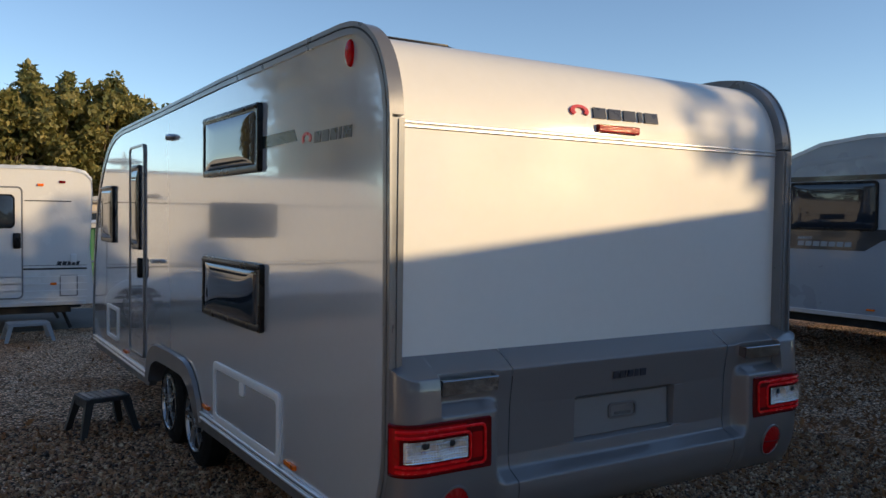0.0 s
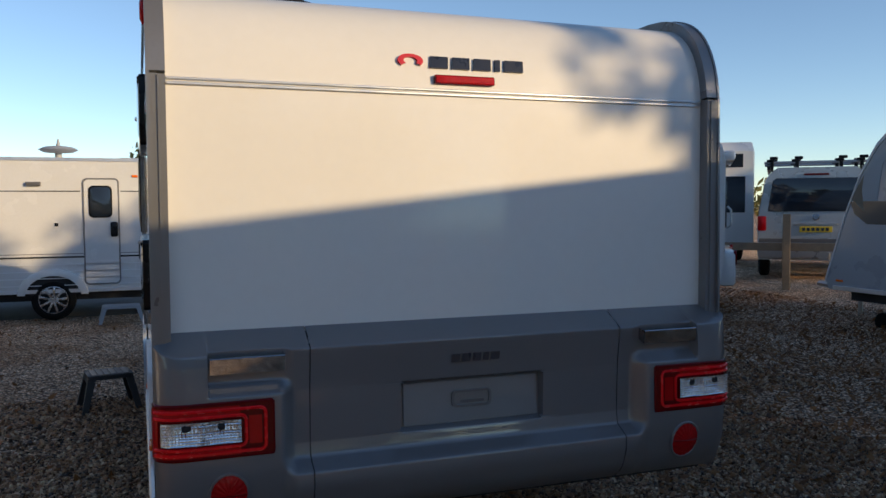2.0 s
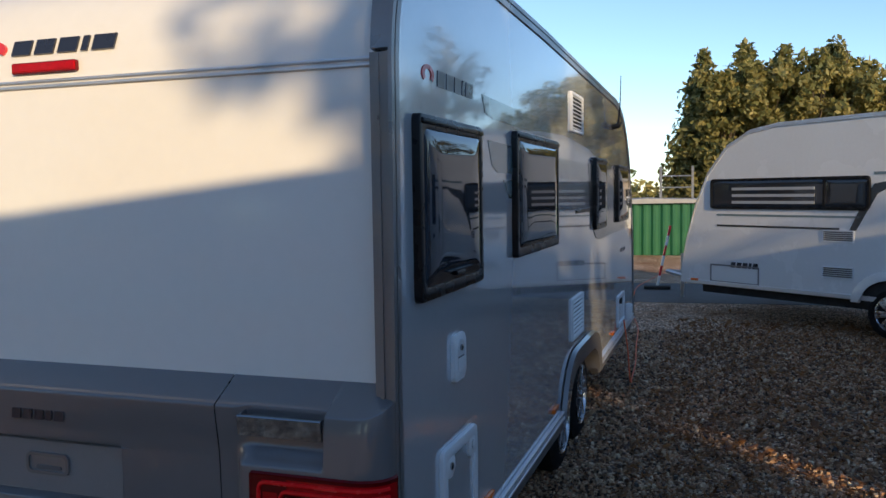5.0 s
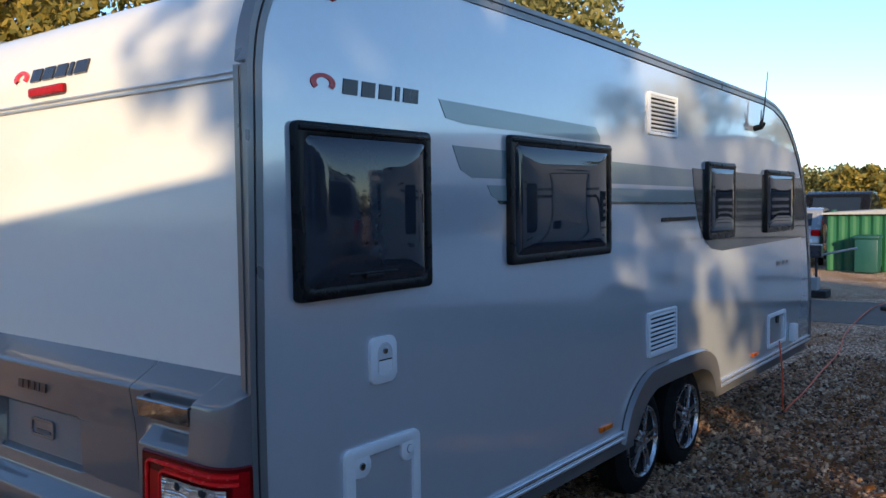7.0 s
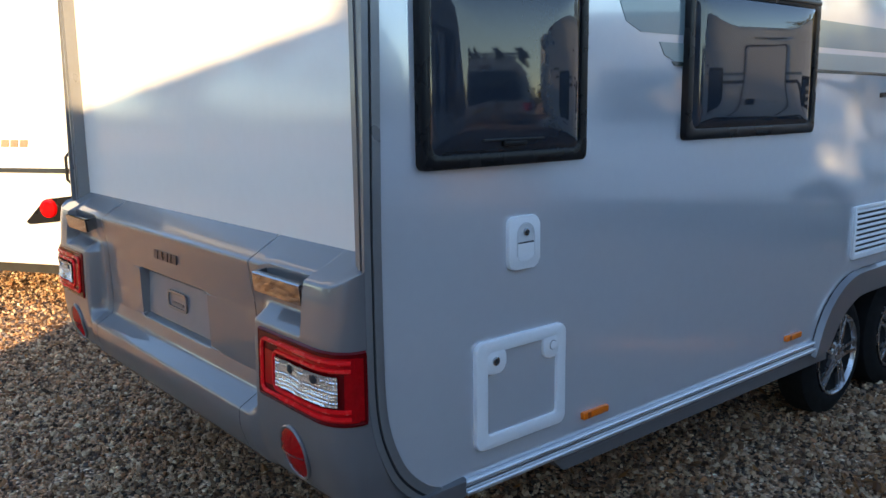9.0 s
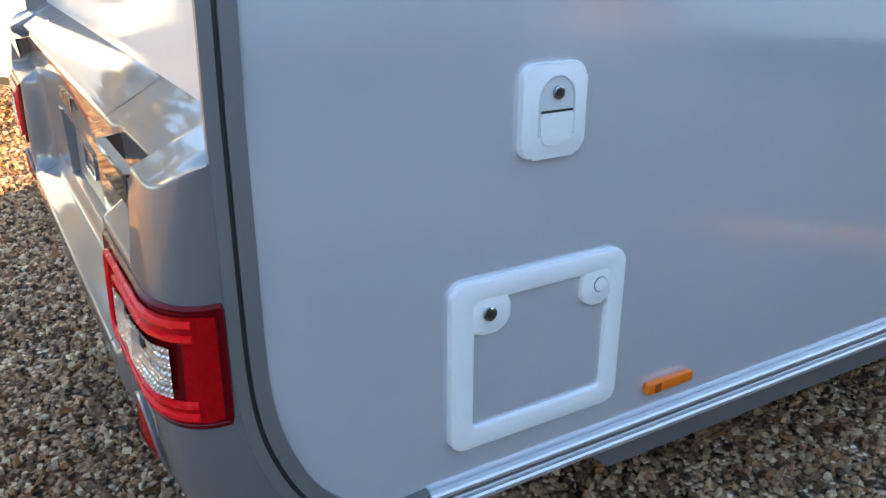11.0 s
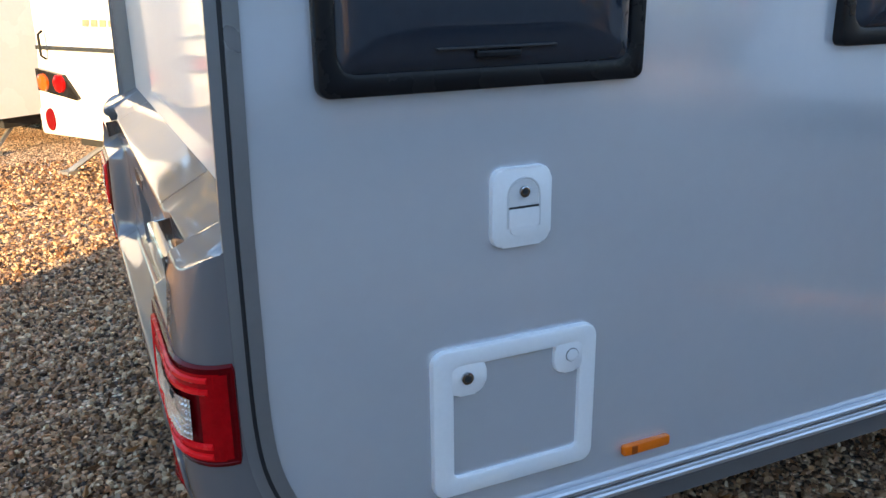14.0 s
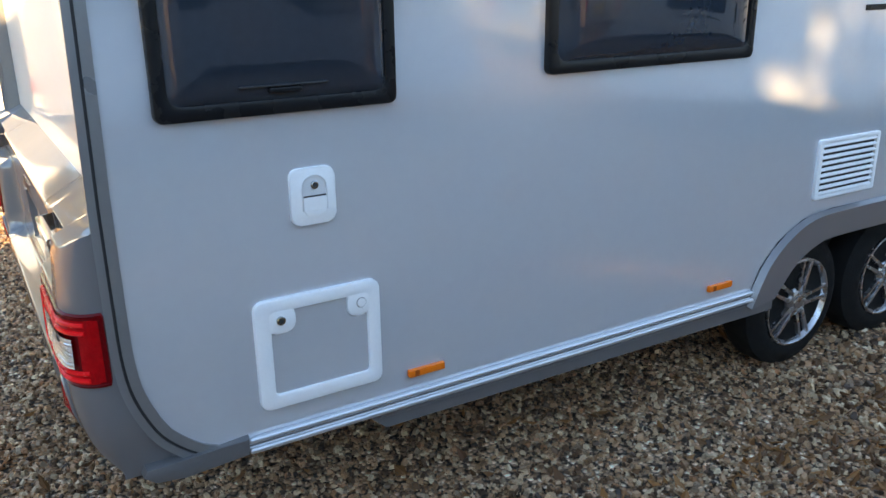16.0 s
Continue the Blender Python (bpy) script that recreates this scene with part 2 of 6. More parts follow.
# ---- building helpers ----
def part(name, bm, mat, parent=None, label="", smooth=False):
    """Links a bmesh as one mesh object under a thing or a part."""
    me = bpy.data.meshes.new(name)
    bmesh.ops.recalc_face_normals(bm, faces=bm.faces)
    bm.to_mesh(me)
    bm.free()
    me.materials.append(mat)
    if smooth:
        me.polygons.foreach_set("use_smooth", [True] * len(me.polygons))
        me.set_sharp_from_angle(angle=radians(38))
    ob = new(name, me)
    if parent:
        ob.parent = parent
    if label:
        ob["label"] = label
    return ob


def thing(name, label, category, group="", m=None, kind=""):
    ob = new(name)
    ob.empty_display_size = 0.2
    if m is not None:
        ob.matrix_basis = m
    return tagged(ob, label, category, group, kind)


def box(x0, x1, y0, y1, z0, z1, bevel=0.0, seg=2):
    bm = bmesh.new()
    bmesh.ops.create_cube(bm, size=1)
    for v in bm.verts:
        v.co = Vector((x0 + (v.co.x + 0.5) * (x1 - x0), y0 + (v.co.y + 0.5) * (y1 - y0), z0 + (v.co.z + 0.5) * (z1 - z0)))
    if bevel:
        bmesh.ops.bevel(bm, geom=bm.edges[:], offset=bevel, segments=seg, affect="EDGES", profile=0.5)
    return bm


def join(*bms):
    out = bms[0]
    for b in bms[1:]:
        me = bpy.data.meshes.new("tmp")
        b.to_mesh(me)
        b.free()
        out.from_mesh(me)
        bpy.data.meshes.remove(me)
    return out


def moved(bm, m):
    bmesh.ops.transform(bm, matrix=m, verts=bm.verts)
    return bm


def slab(points, axis, a, b, bevel=0.0):
    """A flat outline, given in the two other axes in order, with its thickness from a to b along axis."""
    bm = bmesh.new()

    def at(p, t):
        return {"x": (t, p[0], p[1]), "y": (p[0], t, p[1]), "z": (p[0], p[1], t)}[axis]
    lo = [bm.verts.new(at(p, a)) for p in points]
    hi = [bm.verts.new(at(p, b)) for p in points]
    bm.faces.new(lo)
    top = bm.faces.new(hi)
    n = len(points)
    for i in range(n):
        bm.faces.new((lo[i], lo[(i + 1) % n], hi[(i + 1) % n], hi[i]))
    if bevel:
        bmesh.ops.bevel(bm, geom=top.edges[:], offset=bevel, segments=2, affect="EDGES", profile=0.5)
    return bm


def rounded(u0, u1, v0, v1, r, n=5):
    out = []
    for cu, cv, s in ((u1 - r, v1 - r, 0), (u0 + r, v1 - r, 90), (u0 + r, v0 + r, 180), (u1 - r, v0 + r, 270)):
        for i in range(n + 1):
            w = radians(s + 90 * i / n)
            out.append((cu + r * math.cos(w), cv + r * math.sin(w)))
    return out


def ring(outer, inner, axis, a, b, bevel=0.0):
    """A frame between two outlines with the same number of points."""
    bm = bmesh.new()

    def at(p, t):
        return {"x": (t, p[0], p[1]), "y": (p[0], t, p[1]), "z": (p[0], p[1], t)}[axis]
    n = len(outer)
    v = [[bm.verts.new(at(p, t)) for p in loop] for loop, t in ((outer, a), (outer, b), (inner, b), (inner, a))]
    front = []
    for i in range(n):
        j = (i + 1) % n
        for k in range(4):
            f = bm.faces.new((v[k][i], v[k][j], v[(k + 1) % 4][j], v[(k + 1) % 4][i]))
            if k == 1:
                front.append(f)
    if bevel:
        es = [e for e in bm.edges if e.verts[0] in v[1] and e.verts[1] in v[1] or e.verts[0] in v[2] and e.verts[1] in v[2]]
        bmesh.ops.bevel(bm, geom=es, offset=bevel, segments=2, affect="EDGES", profile=0.5)
    return bm


def strip(profile, x0, x1, thick, inward=0.0):
    """A band that follows a profile in y and z, from x0 to x1, with its thickness outwards (to the left of the way of travel)."""
    bm = bmesh.new()
    rows = []
    n = len(profile)
    for i, (y, z) in enumerate(profile):
        a, b = profile[max(0, i - 1)], profile[min(n - 1, i + 1)]
        t = Vector((b[0] - a[0], b[1] - a[1])).normalized()
        nx, nz = -t.y, t.x
        rows.append([bm.verts.new((x, y + nx * o, z + nz * o)) for x, o in ((x0, -inward), (x0, thick), (x1, thick), (x1, -inward))])
    for r, s in zip(rows, rows[1:]):
        for k in range(4):
            bm.faces.new((r[k], r[(k + 1) % 4], s[(k + 1) % 4], s[k]))
    bm.faces.new(rows[0])
    bm.faces.new(rows[-1][::-1])
    return bm


def tube(points, r, n=8, r_end=None):
    bm = bmesh.new()
    pts = [Vector(p) for p in points]
    rings = []
    for i, p in enumerate(pts):
        d = (pts[min(i + 1, len(pts) - 1)] - pts[max(0, i - 1)]).normalized()
        u = d.orthogonal().normalized()
        if rings:
            u = (last - d * last.dot(d)).normalized()
        last = u
        w = d.cross(u)
        rad = r if r_end is None else r + (r_end - r) * i / (len(pts) - 1)
        rings.append([bm.verts.new(p + (u * math.cos(6.28319 * k / n) + w * math.sin(6.28319 * k / n)) * rad) for k in range(n)])
    for a, b in zip(rings, rings[1:]):
        for k in range(n):
            bm.faces.new((a[k], a[(k + 1) % n], b[(k + 1) % n], b[k]))
    bm.faces.new(rings[0])
    bm.faces.new(rings[-1][::-1])
    return bm


def lathe(profile, n=32, axis="x"):
    """Turns a profile of (along, radius) round an axis."""
    bm = bmesh.new()
    rows = []
    for a, r in profile:
        row = []
        for k in range(n):
            c, s = math.cos(6.28319 * k / n) * r, math.sin(6.28319 * k / n) * r
            row.append(bm.verts.new({"x": (a, c, s), "y": (c, a, s), "z": (c, s, a)}[axis]))
        rows.append(row)
    for p, q in zip(rows, rows[1:]):
        for k in range(n):
            bm.faces.new((p[k], p[(k + 1) % n], q[(k + 1) % n], q[k]))
    bm.faces.new(rows[0])
    bm.faces.new(rows[-1][::-1])
    return bm


def grid_mesh(f, us, vs, thick=None):
    """A sheet through f(u, v)."""
    bm = bmesh.new()
    g = [[bm.verts.new(f(u, v)) for v in vs] for u in us]
    for i in range(len(us) - 1):
        for j in range(len(vs) - 1):
            bm.faces.new((g[i][j], g[i + 1][j], g[i + 1][j + 1], g[i][j + 1]))
    return bm


def span(a, b, n):
    return [a + (b - a) * i / n for i in range(n + 1)]


def lettering(parent, name, mat, at, u, v, widths, height, gap, slant=0.0, depth=0.002, label=""):
    """A word mark as plain solid bars, one part each: at is its lower start, u runs along it and v up."""
    u, v, at = Vector(u), Vector(v), Vector(at)
    w = u.cross(v)
    x = 0.0
    for wd in widths:
        bm = bmesh.new()
        lo = [at + u * (x + dx + slant * dz * height) + v * (dz * height) for dx, dz in ((0, 0), (wd, 0), (wd, 1), (0, 1))]
        a = [bm.verts.new(p) for p in lo]
        b = [bm.verts.new(p + w * depth) for p in lo]
        bm.faces.new(a)
        bm.faces.new(b)
        for i in range(4):
            bm.faces.new((a[i], a[(i + 1) % 4], b[(i + 1) % 4], b[i]))
        part(name, bm, mat, parent, label)
        x += wd + gap


# ---- the twin-axle caravan ----
caravan = thing("caravan", "silver and cream twin-axle touring caravan standing on gravel", "caravan")

HALF = 1.2                                   # outer face of the side walls
BACK = [(0.0, 1.1), (0.0, 2.085), (0.012, 2.175), (0.045, 2.272), (0.1, 2.356), (0.18, 2.416), (0.28, 2.45), (0.4, 2.462)]
TOP = [(2.0, 2.455), (3.5, 2.425), (4.85, 2.4)]
NOSE = [(5.1, 2.375), (5.33, 2.315), (5.53, 2.22), (5.71, 2.09), (5.88, 1.92), (6.02, 1.66), (6.13, 1.36), (6.21, 1.02), (6.24, 0.7), (6.24, 0.44)]
ARCH = [(3.86, 0.44), (3.83, 0.56), (3.76, 0.66), (3.64, 0.72), (3.45, 0.748), (2.86, 0.752), (2.67, 0.73), (2.53, 0.66), (2.43, 0.56), (2.37, 0.44)]
LOW = [(0.17, 0.452), (0.12, 0.475), (0.075, 0.51), (0.03, 0.56), (-0.005, 0.63), (-0.03, 0.71), (-0.041, 0.81), (-0.043, 0.95)]   # the curved joint between bumper and wall
outline = [(y - 0.018, z + 0.004) for y, z in BACK[1:]] + [(y, z - 0.012) for y, z in TOP] + [(y - 0.01, z - 0.008) for y, z in NOSE] + ARCH + LOW

for s, nm in ((1, "side_wall"), (-1, "side_wall")):
    bm = slab(outline, "x", s * (HALF - 0.03), s * HALF)
    part(nm, bm, M_SILVER, caravan, "glossy silver side wall")


def fine(profile, n=4):
    """Smooths a profile with a Catmull-Rom curve."""
    out = []
    for i in range(len(profile) - 1):
        p0, p1, p2, p3 = (Vector(profile[max(0, min(len(profile) - 1, k))]) for k in (i - 1, i, i + 1, i + 2))
        for k in range(n):
            t = k / n
            out.append(tuple(0.5 * (2 * p1 + (p2 - p0) * t + (2 * p0 - 5 * p1 + 4 * p2 - p3) * t * t + (3 * p1 - p0 - 3 * p2 + p3) * t ** 3)))
    out.append(tuple(profile[-1]))
    return out


rear_curve = [BACK[0]] + fine(BACK[1:], 4)
part("rear_panel", strip(rear_curve, -1.145, 1.145, 0.0, 0.03), M_WHITE, caravan, "cream rear panel with curved top", True)
part("roof", strip([BACK[-1]] + TOP, -1.145, 1.145, 0.0, 0.03), M_WHITE, caravan, "", True)
part("front_panel", strip([TOP[-1]] + fine(NOSE, 3), -1.145, 1.145, 0.0, 0.03), M_WHITE, caravan, "", True)
def offset(path, o):
    out = []
    for i, (y, z) in enumerate(path):
        p, q = path[max(0, i - 1)], path[min(len(path) - 1, i + 1)]
        t = Vector((q[0] - p[0], q[1] - p[1])).normalized()
        out.append((y - t.y * o, z + t.x * o))
    return out


over = [(0.0, 2.09)] + fine(BACK[1:], 4)[1:]
SEAM = fine(LOW, 3) + [(-0.043, 1.2), (-0.027, 2.08)] + offset(over, 0.026)[1:] + [(y, z + 0.024) for y, z in TOP] + offset(fine(NOSE, 3), 0.024)
for s in (1, -1):
    def rng(a, b):
        return min(s * a, s * b), max(s * a, s * b)
    lower = part("edge_trim", strip([(0.0, 1.09), (0.0, 2.085)], *rng(1.142, HALF - 0.001), 0.05, 0.0), M_TRIM, caravan, "grey corner trim")
    bmesh_edge = part("edge_trim", strip(over + TOP, *rng(1.142, HALF + 0.001), 0.045, 0.0), M_TRIM, caravan, "grey curved edge trim", True)
    part("edge_trim", strip([TOP[-1]] + fine(NOSE, 3), *rng(1.142, HALF + 0.001), 0.04, 0.0), M_TRIM, caravan, "", True)
    part("trim_bead", strip([(0.0, 1.1), (0.0, 2.08)], *rng(1.158, 1.17), 0.055, -0.05), M_TRIM, lower)
    part("side_trim", strip(SEAM, *rng(HALF - 0.004, HALF + 0.007), -0.004, 0.03), M_TRIM, caravan, "grey side trim band", True)
    part("side_trim", strip(SEAM, *rng(HALF - 0.004, HALF + 0.007), 0.024, -0.004), M_TRIM, caravan, "grey side trim band", True)
    part("trim_seal", strip(SEAM, *rng(HALF - 0.004, HALF + 0.003), 0.004, 0.004), M_SEAL, caravan, "black rubber seal")
# closed underside and wheel boxes
part("floor_pan", join(box(-1.15, 1.15, 0.0, 2.38, 0.42, 0.5), box(-0.78, 0.78, 2.38, 3.86, 0.42, 0.5), box(-1.15, 1.15, 3.86, 6.2, 0.42, 0.5), box(-1.16, 1.16, 2.38, 3.86, 0.77, 0.8)), M_DARK, caravan)
part("chassis_rail", box(-0.62, -0.56, 0.3, 6.9, 0.32, 0.42), M_STEEL, caravan)
part("chassis_rail", box(0.56, 0.62, 0.3, 6.9, 0.32, 0.42), M_STEEL, caravan)
for s in (1, -1):
    part("wheel_box", box(min(s * 0.78, s * 0.8), max(s * 0.78, s * 0.8), 2.3, 3.95, 0.3, 0.8), M_DARK, caravan)

# bright double moulding across the rear
part("rear_moulding", join(box(-1.14, 1.14, -0.009, 0.0, 2.056, 2.068, 0.003, 1), box(-1.14, 1.14, -0.009, 0.0, 2.074, 2.084, 0.003, 1)), M_ALU, caravan, "bright double moulding")
brake = part("brake_light", box(-0.128, 0.124, -0.018, 0.004, 2.107, 2.136, 0.005), M_FOGRED, caravan, "long red high-level brake light")
part("lens_edge", ring(rounded(-0.131, 0.127, 2.104, 2.139, 0.006, 2), rounded(-0.122, 0.118, 2.11, 2.132, 0.004, 2), "y", 0.0, -0.012), M_DKRED, brake)


def back_y(z):
    for (y0, z0), (y1, z1) in zip(BACK, BACK[1:]):
        if z0 <= z <= z1:
            return y0 + (y1 - y0) * (z - z0) / (z1 - z0)
    return 0.0


# word mark and badge on the rear: plain shapes
lettering(caravan, "word_mark", M_LOGODARK, (-0.145, 0.006, 2.165), (1, 0, 0), (0, 0.28, 0.96), (0.075, 0.075, 0.075, 0.024, 0.085), 0.05, 0.018, 0.1, 0.006, "dark word mark")


def badge(parent, o, u, v, size):
    o, u, v = Vector(o), Vector(u), Vector(v)
    w = u.cross(v)
    bm = bmesh.new()
    n = 14
    loops = []
    for rad, d in ((1.0, 0), (1.0, 0.014), (0.55, 0.014), (0.55, 0)):
        lp = []
        for i in range(n + 1):
            a = radians(-40 + 265 * i / n)
            lp.append(bm.verts.new(o + u * (math.cos(a) * rad * size * 1.15) + v * (math.sin(a) * rad * size * 0.62) + w * d))
        loops.append(lp)
    for k in range(4):
        for i in range(n):
            bm.faces.new((loops[k][i], loops[k][i + 1], loops[(k + 1) % 4][i + 1], loops[(k + 1) % 4][i]))
    return part("badge", bm, M_LOGORED, parent, "red badge")


badge(caravan, (-0.225, 0.019, 2.188), (1, 0, 0), (0, 0.28, 0.96), 0.046)
for s in (1, -1):
    # the same marks on both side walls
    y0 = 0.335 if s > 0 else 0.665
    lettering(caravan, "word_mark", M_LOGODARK, (s * HALF, y0, 2.035), (0, s, 0), (0, 0, 1), (0.068, 0.065, 0.065, 0.022, 0.08), 0.05, 0.02, 0.12, 0.003, "dark word mark")
    badge(caravan, (s * (HALF - 0.011), y0 - s * 0.085, 2.062), (0, s, 0), (0, 0, 1), 0.047)
    # small red-and-clear corner marker high on the side
    ml = part("marker_lamp", moved(lathe([(0.0, 0.03), (0.012, 0.028), (0.02, 0.018)], 16), Matrix.Translation((s * HALF, 0.3, 2.375)) @ Matrix.Diagonal((s, 1, 1.9, 1))), M_RED, caravan, "oval red side marker lamp", True)


# --- moulded rear bumper ---
def smooth01(x):
    x = max(0.0, min(1.0, x))
    return x * x * (3 - 2 * x)


def seam_y(z):
    for (y1, z1), (y0, z0) in zip(LOW, LOW[1:]):
        if z1 <= z <= z0:
            return y1 + (y0 - y1) * (z - z1) / (z0 - z1)
    return LOW[-1][0] if z > 0.9 else LOW[0][0] + 0.02


# sections as (outwards, height, rounding), all with the same number of points: the recessed tailboard, its plate recess, the proud corner, the handle pocket
SEC_BOARD = [(-0.02, 0.442, 0.0), (0.06, 0.446, 0.02), (0.136, 0.505, 0.05), (0.168, 0.6, 0.03), (0.165, 0.652, 0.007), (0.096, 0.69, 0.012), (0.088, 0.744, 0.004), (0.0885, 0.76, 0.004), (0.0925, 0.93, 0.004), (0.093, 0.945, 0.004), (0.097, 0.985, 0.01), (0.108, 1.06, 0.01), (0.113, 1.102, 0.007), (0.0, 1.168, 0.0)]
SEC_PLATE = SEC_BOARD[:6] + [(0.088, 0.744, 0.003), (0.062, 0.757, 0.003), (0.054, 0.932, 0.003), (0.093, 0.945, 0.003)] + SEC_BOARD[10:]
SEC_CORNER = [(-0.02, 0.442, 0.0), (0.06, 0.446, 0.02), (0.122, 0.505, 0.05), (0.15, 0.6, 0.03), (0.16, 0.67, 0.02), (0.162, 0.71, 0.01), (0.162, 0.744, 0.004), (0.162, 0.77, 0.004), (0.158, 0.92, 0.004), (0.157, 0.955, 0.006), (0.1535, 0.99, 0.008), (0.147, 1.06, 0.01), (0.139, 1.102, 0.01), (0.0, 1.168, 0.0)]
SEC_POCKET = SEC_CORNER[:9] + [(0.156, 0.952, 0.006), (0.099, 0.992, 0.01), (0.101, 1.06, 0.01), (0.104, 1.1085, 0.003), (0.0, 1.168, 0.0)]


def mixed(a, b, w):
    return [tuple(p + (q - p) * w for p, q in zip(u, v)) for u, v in zip(a, b)]


def rounded_section(sec, n=4, steps=3):
    """Points along a section with its bends rounded, always the same number."""
    out = [Vector(sec[0][:2])]
    for a, b, c in zip(sec, sec[1:], sec[2:]):
        p, q, r = Vector(a[:2]), Vector(b[:2]), Vector(c[:2])
        k0, k1 = min(b[2], 0.45 * (p - q).length), min(b[2], 0.45 * (r - q).length)
        u, v = q + (p - q).normalized() * k0, q + (r - q).normalized() * k1
        last = out[-1]
        out += [last.lerp(u, i / steps) for i in range(1, steps)]
        out += [u * (1 - t) ** 2 + q * (2 * t * (1 - t)) + v * t * t for t in span(0, 1, n)]
    last, end = out[-1], Vector(sec[-1][:2])
    return out + [last.lerp(end, i / 6) for i in range(1, 7)]


def corner_place(q, d, z, off=0.0, s=1):
    """Bends the section round the corner: q is 1.09 where the corner starts to turn, 1.29 on the side, 1.45 at the joint."""
    side = -0.071
    if q <= 1.09:
        x, y, n = q, -d, Vector((0, -1, 0))
    elif q <= 1.29:
        a = (q - 1.09) / 0.2 * math.pi / 2
        ca, sa = max(0.0, math.cos(a)) ** 0.85, max(0.0, math.sin(a)) ** 0.85
        x, y = 1.09 + 0.116 * sa, side + (-d - side) * ca
        n = Vector((math.sin(a), -math.cos(a), 0))
    else:
        x, y, n = 1.206, side + (max(side, seam_y(z) - 0.024) - side) * (q - 1.29) / 0.16, Vector((1, 0, 0))
    tuck = smooth01((0.62 - z) / 0.2) * smooth01((q - 0.95) / 0.2)      # the corner draws in towards its foot
    p = Vector((x - 0.03 * tuck * smooth01((q - 1.0) / 0.2), y, z)) + n * off
    return Vector((p.x * s, p.y, p.z))


def bumper_section(q):
    q = abs(q)
    if q < 0.66:
        return rounded_section(mixed(SEC_PLATE, SEC_BOARD, max(0.0, min(1.0, (q - 0.3) / 0.008))))
    if q < 1.0:
        return rounded_section(mixed(SEC_BOARD, SEC_POCKET, smooth01((q - 0.715) / 0.06)))
    sec = mixed(SEC_POCKET, SEC_CORNER, max(0.0, min(1.0, (q - 1.02) / 0.007)))
    # the ledge flattens towards the corner post
    sec[-1] = (sec[-1][0], sec[-1][1] - 0.028 * smooth01((q - 1.125) / 0.1), 0.0)
    sec[-2] = (sec[-2][0], sec[-2][1] + 0.034 * smooth01((q - 1.12) / 0.17), 0.006)
    return rounded_section(sec)


def bumper_skin(stations, s=1):
    bm = bmesh.new()
    rows = []
    for q in stations:
        sg = s if q >= 0 else -s
        rows.append([bm.verts.new(corner_place(abs(q), p.x, p.y, 0.0, sg)) for p in bumper_section(q)])
    for a, b in zip(rows, rows[1:]):
        for i in range(len(a) - 1):
            bm.faces.new((a[i], b[i], b[i + 1], a[i + 1]))
    return bm


def bumper_point(q, z, off=0.0, s=1):
    """A point on the proud corner's face at a height."""
    for (d0, z0, _), (d1, z1, _) in zip(SEC_CORNER, SEC_CORNER[1:]):
        if z0 <= z <= z1:
            return corner_place(q, d0 + (d1 - d0) * (z - z0) / (z1 - z0), z, off, s)
    return corner_place(q, 0.0, z, off, s)


def bowl(q, z):
    """Depth of the reflector bowls and the flutes behind the clear lens, 0 to 1."""
    k = max(0.0, 1 - ((q - 0.985) / 0.06) ** 2 - ((z - 0.837) / 0.05) ** 2, 1 - ((q - 1.11) / 0.06) ** 2 - ((z - 0.837) / 0.05) ** 2)
    return k + 0.13 * math.sin(q * 560) + 0.1 * math.sin(z * 700)


